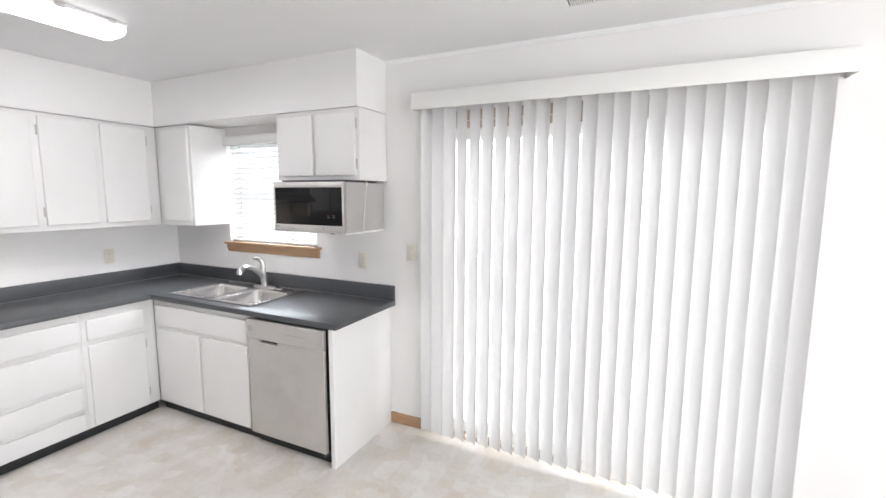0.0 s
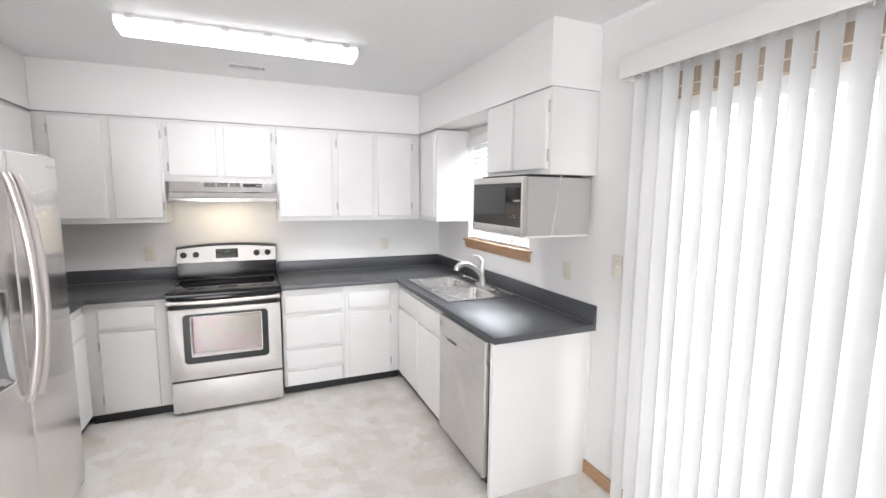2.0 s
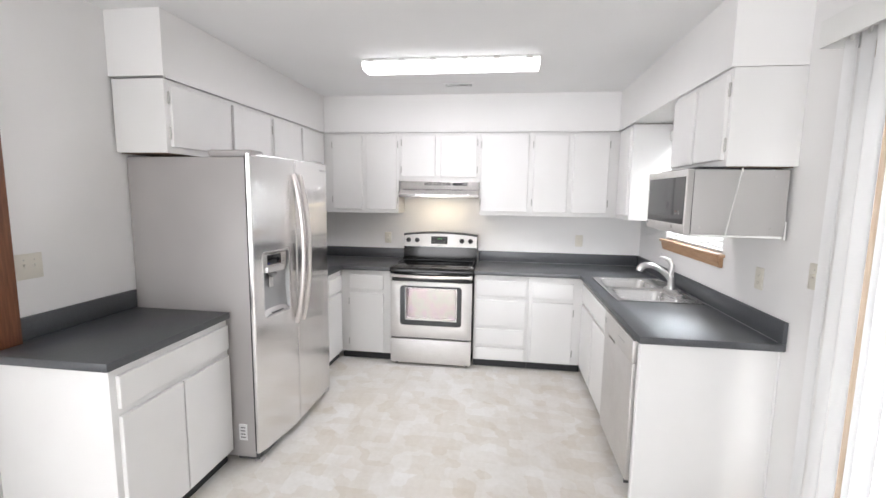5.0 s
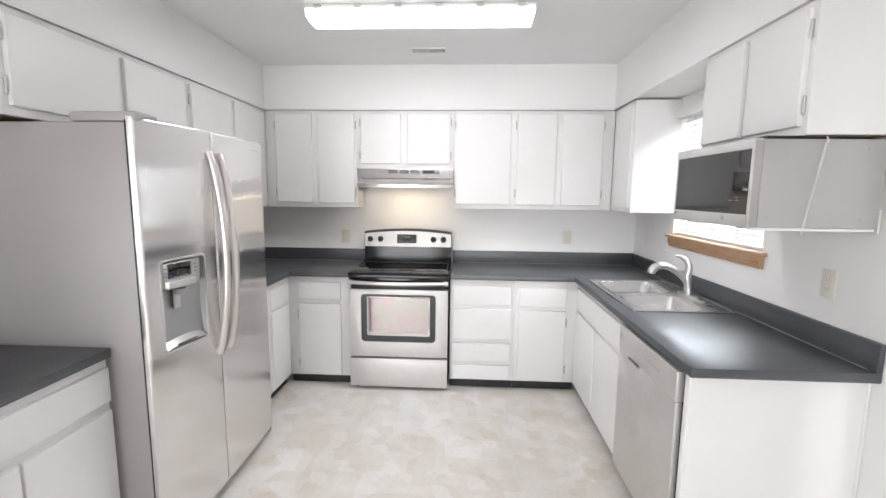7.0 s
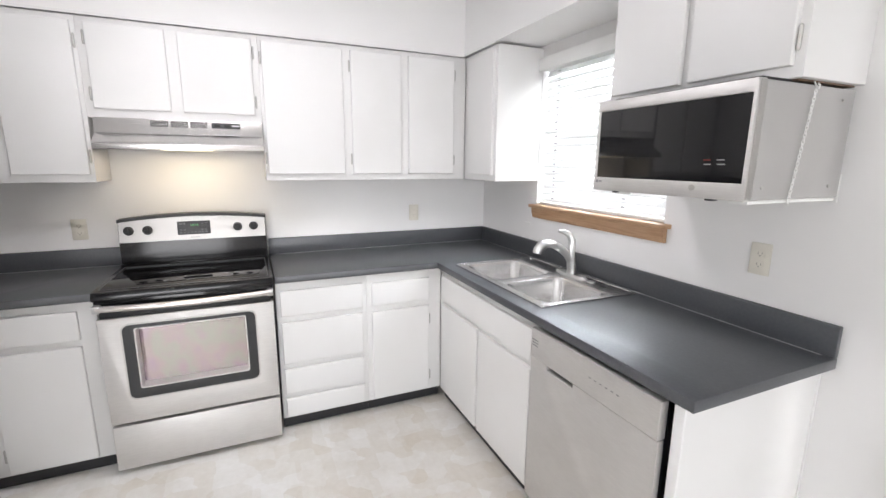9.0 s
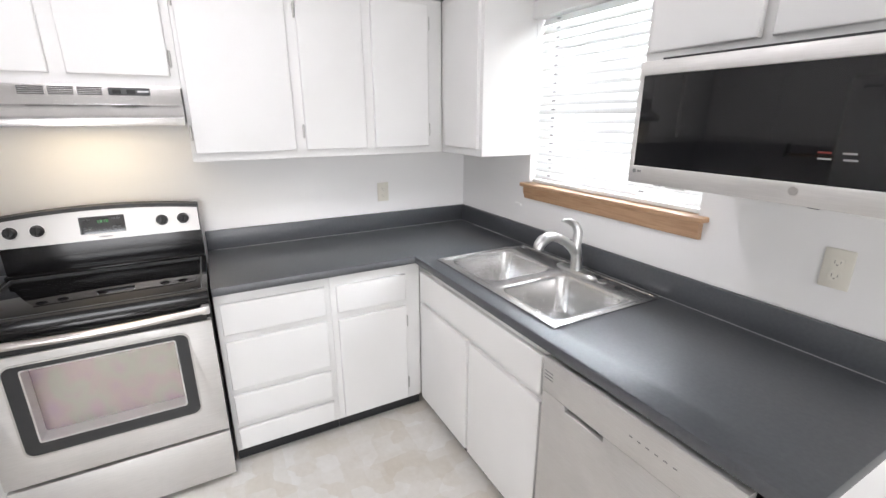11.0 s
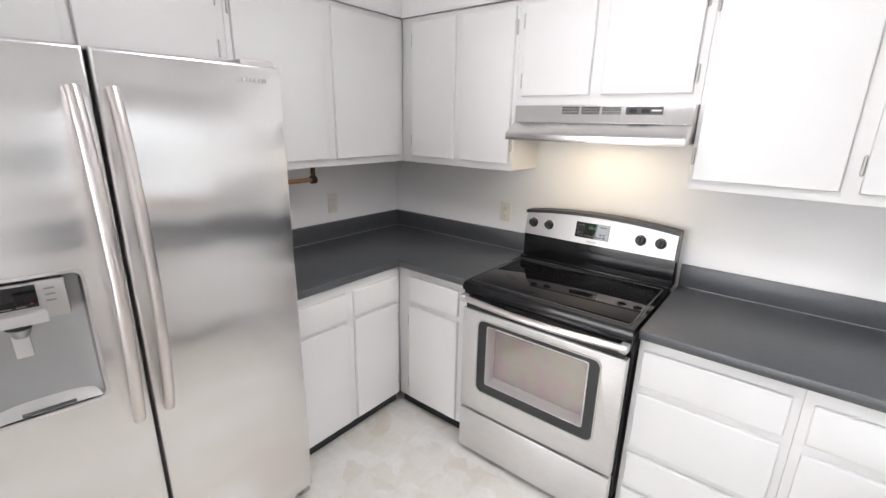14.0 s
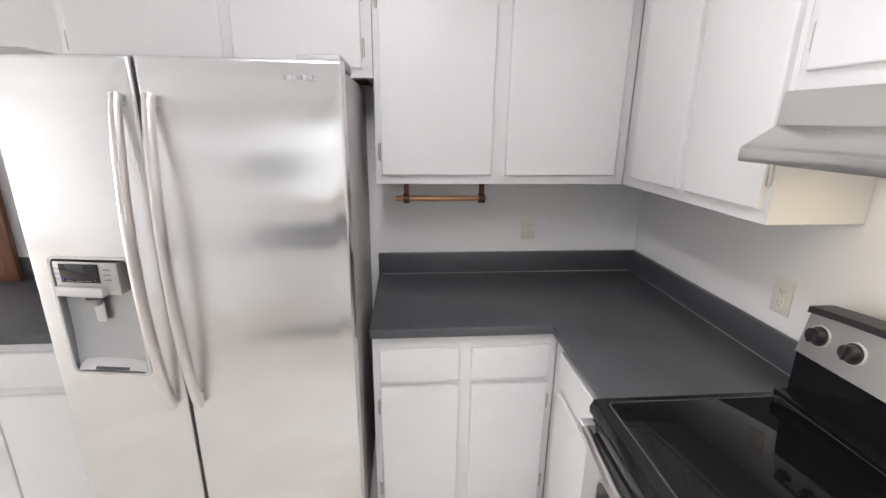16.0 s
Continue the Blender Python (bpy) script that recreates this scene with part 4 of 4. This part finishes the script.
part("spout", tube([(0, -0.006, 0.080), (0, -0.04, 0.120), (0, -0.08, 0.152), (0, -0.12, 0.173), (0, -0.155, 0.184), (0, -0.185, 0.184), (0, -0.211, 0.173), (0, -0.227, 0.155), (0, -0.231, 0.138)],
     [0.022, 0.021, 0.020, 0.020, 0.021, 0.0235, 0.025, 0.0245, 0.022], 22), NICKEL, tap, "arched pull-out spout")
part("lever", tube([(0, -0.016, 0.125), (0, -0.009, 0.155), (-0.003, -0.006, 0.188), (-0.010, -0.020, 0.220), (-0.020, -0.050, 0.238), (-0.028, -0.082, 0.242)],
     [0.023, (0.022, 0.019), (0.020, 0.015), (0.018, 0.011), (0.015, 0.007), (0.008, 0.004)], 18), NICKEL, tap, "curved lever handle")


# ---- outlets and switches ----
def wall_plate(m, w, label, kind):
    t = thing(kind, m, label, "outlet" if kind == "wall_outlet" else "switch")
    part("plate", boxes((-w / 2, w / 2, -0.006, -0.0005, -0.058, 0.058, 0.003)), ALMOND, t)
    for dx in ((0,) if w < 0.1 else (-0.023, 0.023)):
        if kind == "wall_outlet":
            for z in (-0.02, 0.02):
                f = part("socket", prism(rounded(dx - 0.016, dx + 0.016, z - 0.014, z + 0.014, 0.010), -0.008, -0.0055, "y"), ALMOND, t)
                part("slot", boxes((dx - 0.008, dx - 0.006, -0.0086, -0.0078, z - 0.004, z + 0.006), (dx + 0.006, dx + 0.008, -0.0086, -0.0078, z - 0.003, z + 0.005),
                                   (dx - 0.0025, dx + 0.0025, -0.0086, -0.0078, z - 0.010, z - 0.006)), SLOT_SHADE, f)
        else:
            part("toggle", boxes((dx - 0.004, dx + 0.004, -0.016, -0.005, -0.002, 0.012, 0.0015)), ALMOND, t)
            part("screw", rod((dx, -0.007, 0.03), (dx, -0.0055, 0.03), 0.003, 10), HINGE, t)
    return t


wall_plate(stove_side(0.0, -0.585, 1.150), 0.072, "almond plastic wall outlet above the corner counter", "wall_outlet")
wall_plate(stove_side(0.0, -2.565, 1.130), 0.072, "almond plastic wall outlet beside the range", "wall_outlet")
wall_plate(fridge_side(0.57, F, 1.138), 0.072, "almond plastic wall outlet below the paper towel rod", "wall_outlet")
wall_plate(window_side(2.075, 0.0, 1.182), 0.072, "almond plastic wall outlet beside the sink", "wall_outlet")
wall_plate(window_side(2.48, 0.0, 1.265), 0.072, "almond plastic light switch beside the patio door", "light_switch")
wall_plate(fridge_side(2.865, F, 1.245), 0.118, "almond plastic double light switch above the side counter", "light_switch")
single("phone_plate", boxes((0.59, 0.64, -0.006, -0.0005, 1.115, 1.13, 0.001)), WALL, "small painted-over plate on the wall", "plate")

# ---- paper towel rod ----
pt = thing("paper_towel_rod", pose(0, 0, 0), "copper paper towel rod with dark brackets under a cabinet", "rod")
part("bar", rod((0.832, -3.255, 1.327), (1.222, -3.255, 1.327), 0.0115), COPPER, pt, "polished copper bar")
for x in (0.852, 1.178):
    part("bracket", boxes((x - 0.011, x + 0.011, -3.262, -3.248, 1.325, 1.402, 0.002)), DARKMETAL, pt, "dark bronze bracket")
    part("collar", rod((x - 0.013, -3.255, 1.327), (x + 0.013, -3.255, 1.327), 0.021), DARKMETAL, pt)

# ---- ceiling fixture and vents ----
lamp = thing("ceiling_light", pose(1.31, -1.755, C), "long white fluorescent ceiling light switched on", "ceiling light")
part("housing", boxes((-0.112, 0.112, -0.626, 0.626, -0.018, -0.001, 0.003)), WHITEPLASTIC, lamp, "white metal housing")
prof = [(-0.098, -0.018), (-0.104, -0.040), (-0.092, -0.058), (-0.06, -0.066), (0.06, -0.066), (0.092, -0.058), (0.104, -0.040), (0.098, -0.018)]
part("diffuser", prism(prof, -0.620, 0.620, "y"), DIFFUSER, lamp, "glowing prismatic diffuser")
for y in (-0.627, 0.620):
    part("end_cap", prism([(a * 1.02, b) for a, b in prof], y, y + 0.007, "y"), WHITEPLASTIC, lamp)
for i in range(6):
    y = -0.55 + i * 0.22
    part("clip", boxes((0.112, 0.120, y - 0.02, y + 0.02, -0.028, -0.004, 0.001)), SILVERPLASTIC, lamp)


def ceiling_vent(x, y, label, turn=0):
    v = thing("ceiling_vent", pose(x, y, C, 0, 0, turn), label, "vent", "ceiling vents")
    part("frame", ring_plate([(-0.06, -0.13), (0.06, -0.13), (0.06, 0.13), (-0.06, 0.13)], [(-0.045, -0.115), (0.045, -0.115), (0.045, 0.115), (-0.045, 0.115)], 0, 0.006), CEIL, v, "white metal frame", False).matrix_basis = Matrix(
        ((1, 0, 0, 0), (0, 0, 1, 0), (0, -1, 0, -0.0005), (0, 0, 0, 1)))
    part("backing", boxes((-0.046, 0.046, -0.116, 0.116, -0.002, -0.0006)), INK, v)
    for i in range(22):
        yy = -0.108 + i * 0.0098 + (0.006 if i > 10 else 0)
        bm = boxes((-0.045, 0.045, -0.0028, 0.0028, -0.0012, 0.0))
        s = part("slat", bm, CEIL, v)
        s.matrix_basis = pose(0, yy, -0.004, 35 if i < 11 else -35)
    part("divider", boxes((-0.045, 0.045, -0.003, 0.003, -0.006, -0.002)), CEIL, v)
    return v


ceiling_vent(0.63, -1.768, "small white ceiling air vent")
ceiling_vent(3.665, -0.44, "small white ceiling air vent", 90)

# ---- vertical blinds on the patio door ----
vb = thing("vertical_blinds", pose(0, 0, 0), "white vinyl vertical blinds, half turned, with a valance", "blinds")
part("valance", boxes((2.562, 4.705, -0.142, -0.134, 2.182, 2.284, 0.002), (2.562, 2.570, -0.1335, -0.001, 2.182, 2.284, 0.001), (4.697, 4.705, -0.1335, -0.001, 2.182, 2.284, 0.001),
                      (2.571, 4.696, -0.1335, -0.001, 2.275, 2.283)), WHITEPLASTIC, vb, "plain white valance board")
part("headrail", boxes((2.60, 4.68, -0.098, -0.055, 2.215, 2.25, 0.003)), WHITEPLASTIC, vb)
vane = bmesh.new()
n = 8
grid = [[vane.verts.new((-0.0445 + 0.089 * i / n, 0.009 * (1 - (2 * i / n - 1) ** 2), z)) for i in range(n + 1)] for z in (0.035, 1.1, 2.205)]
for r, s in zip(grid, grid[1:]):
    for i in range(n):
        vane.faces.new((r[i], r[i + 1], s[i + 1], s[i]))
for v in bmesh.ops.extrude_face_region(vane, geom=vane.faces[:])["geom"]:
    if isinstance(v, bmesh.types.BMVert):
        v.co.y += 0.0011
bmesh.ops.recalc_face_normals(vane, faces=vane.faces[:])
vane_mesh = finish("vane", vane, VANE)
clip_mesh = finish("clip", boxes((-0.009, 0.009, -0.002, 0.004, 2.19, 2.216)), WHITEPLASTIC)
rng = random.Random(4)
NV = 25
for i in range(NV):
    x = 2.632 + 0.0825 * i
    ob = new("vane", vane_mesh)
    ob.parent = vb
    turn = -(VANE_TURN if i > 2 else 8) + rng.uniform(-2.5, 2.5)
    ob.matrix_basis = pose(x, -0.077, 0, rng.uniform(-0.12, 0.12), rng.uniform(-0.12, 0.12), turn)
    cl = new("clip", clip_mesh)
    cl.parent = ob

# ---- blind in the sink window ----
wb = thing("window_blind", pose(0, 0, 0), "white faux-wood slat blind, nearly closed", "blind")
part("valance", boxes((WX0 - 0.02, WX1 + 0.02, -0.03, 0.012, 2.055, 2.128, 0.003)), WHITEPLASTIC, wb, "white valance board")
part("headrail", boxes((WX0 + 0.006, WX1 - 0.006, 0.015, 0.062, 2.058, 2.105)), WHITEPLASTIC, wb)
slat = boxes((WX0 + 0.008, WX1 - 0.008, -0.025, 0.025, -0.0015, 0.0015, 0.001))
slat_mesh = finish("slat", slat, BLIND)
slot_mesh = finish("cord_slot", boxes((-0.013, 0.013, -0.004, 0.004, -0.0019, 0.0019)), INK)
NS = 19
for i in range(NS):
    z = 1.300 + (2.045 - 1.300) * i / (NS - 1)
    ob = new("slat", slat_mesh)
    ob.parent = wb
    ob.matrix_basis = pose(0, 0.038, z, 59 + rng.uniform(-1.5, 1.5), 0, 0)
    for x in (WX0 + 0.11, WX1 - 0.28):
        hole = new("cord_slot", slot_mesh)
        hole.parent = ob
        hole.matrix_basis = pose(x, 0, 0)
part("bottom_rail", boxes((WX0 + 0.008, WX1 - 0.008, 0.014, 0.062, 1.2575, 1.274, 0.004)), WHITEPLASTIC, wb)
for x in (WX0 + 0.11, WX1 - 0.28):
    part("cord", boxes((x - 0.001, x + 0.001, 0.037, 0.039, 1.274, 2.058)), WHITEPLASTIC, wb)
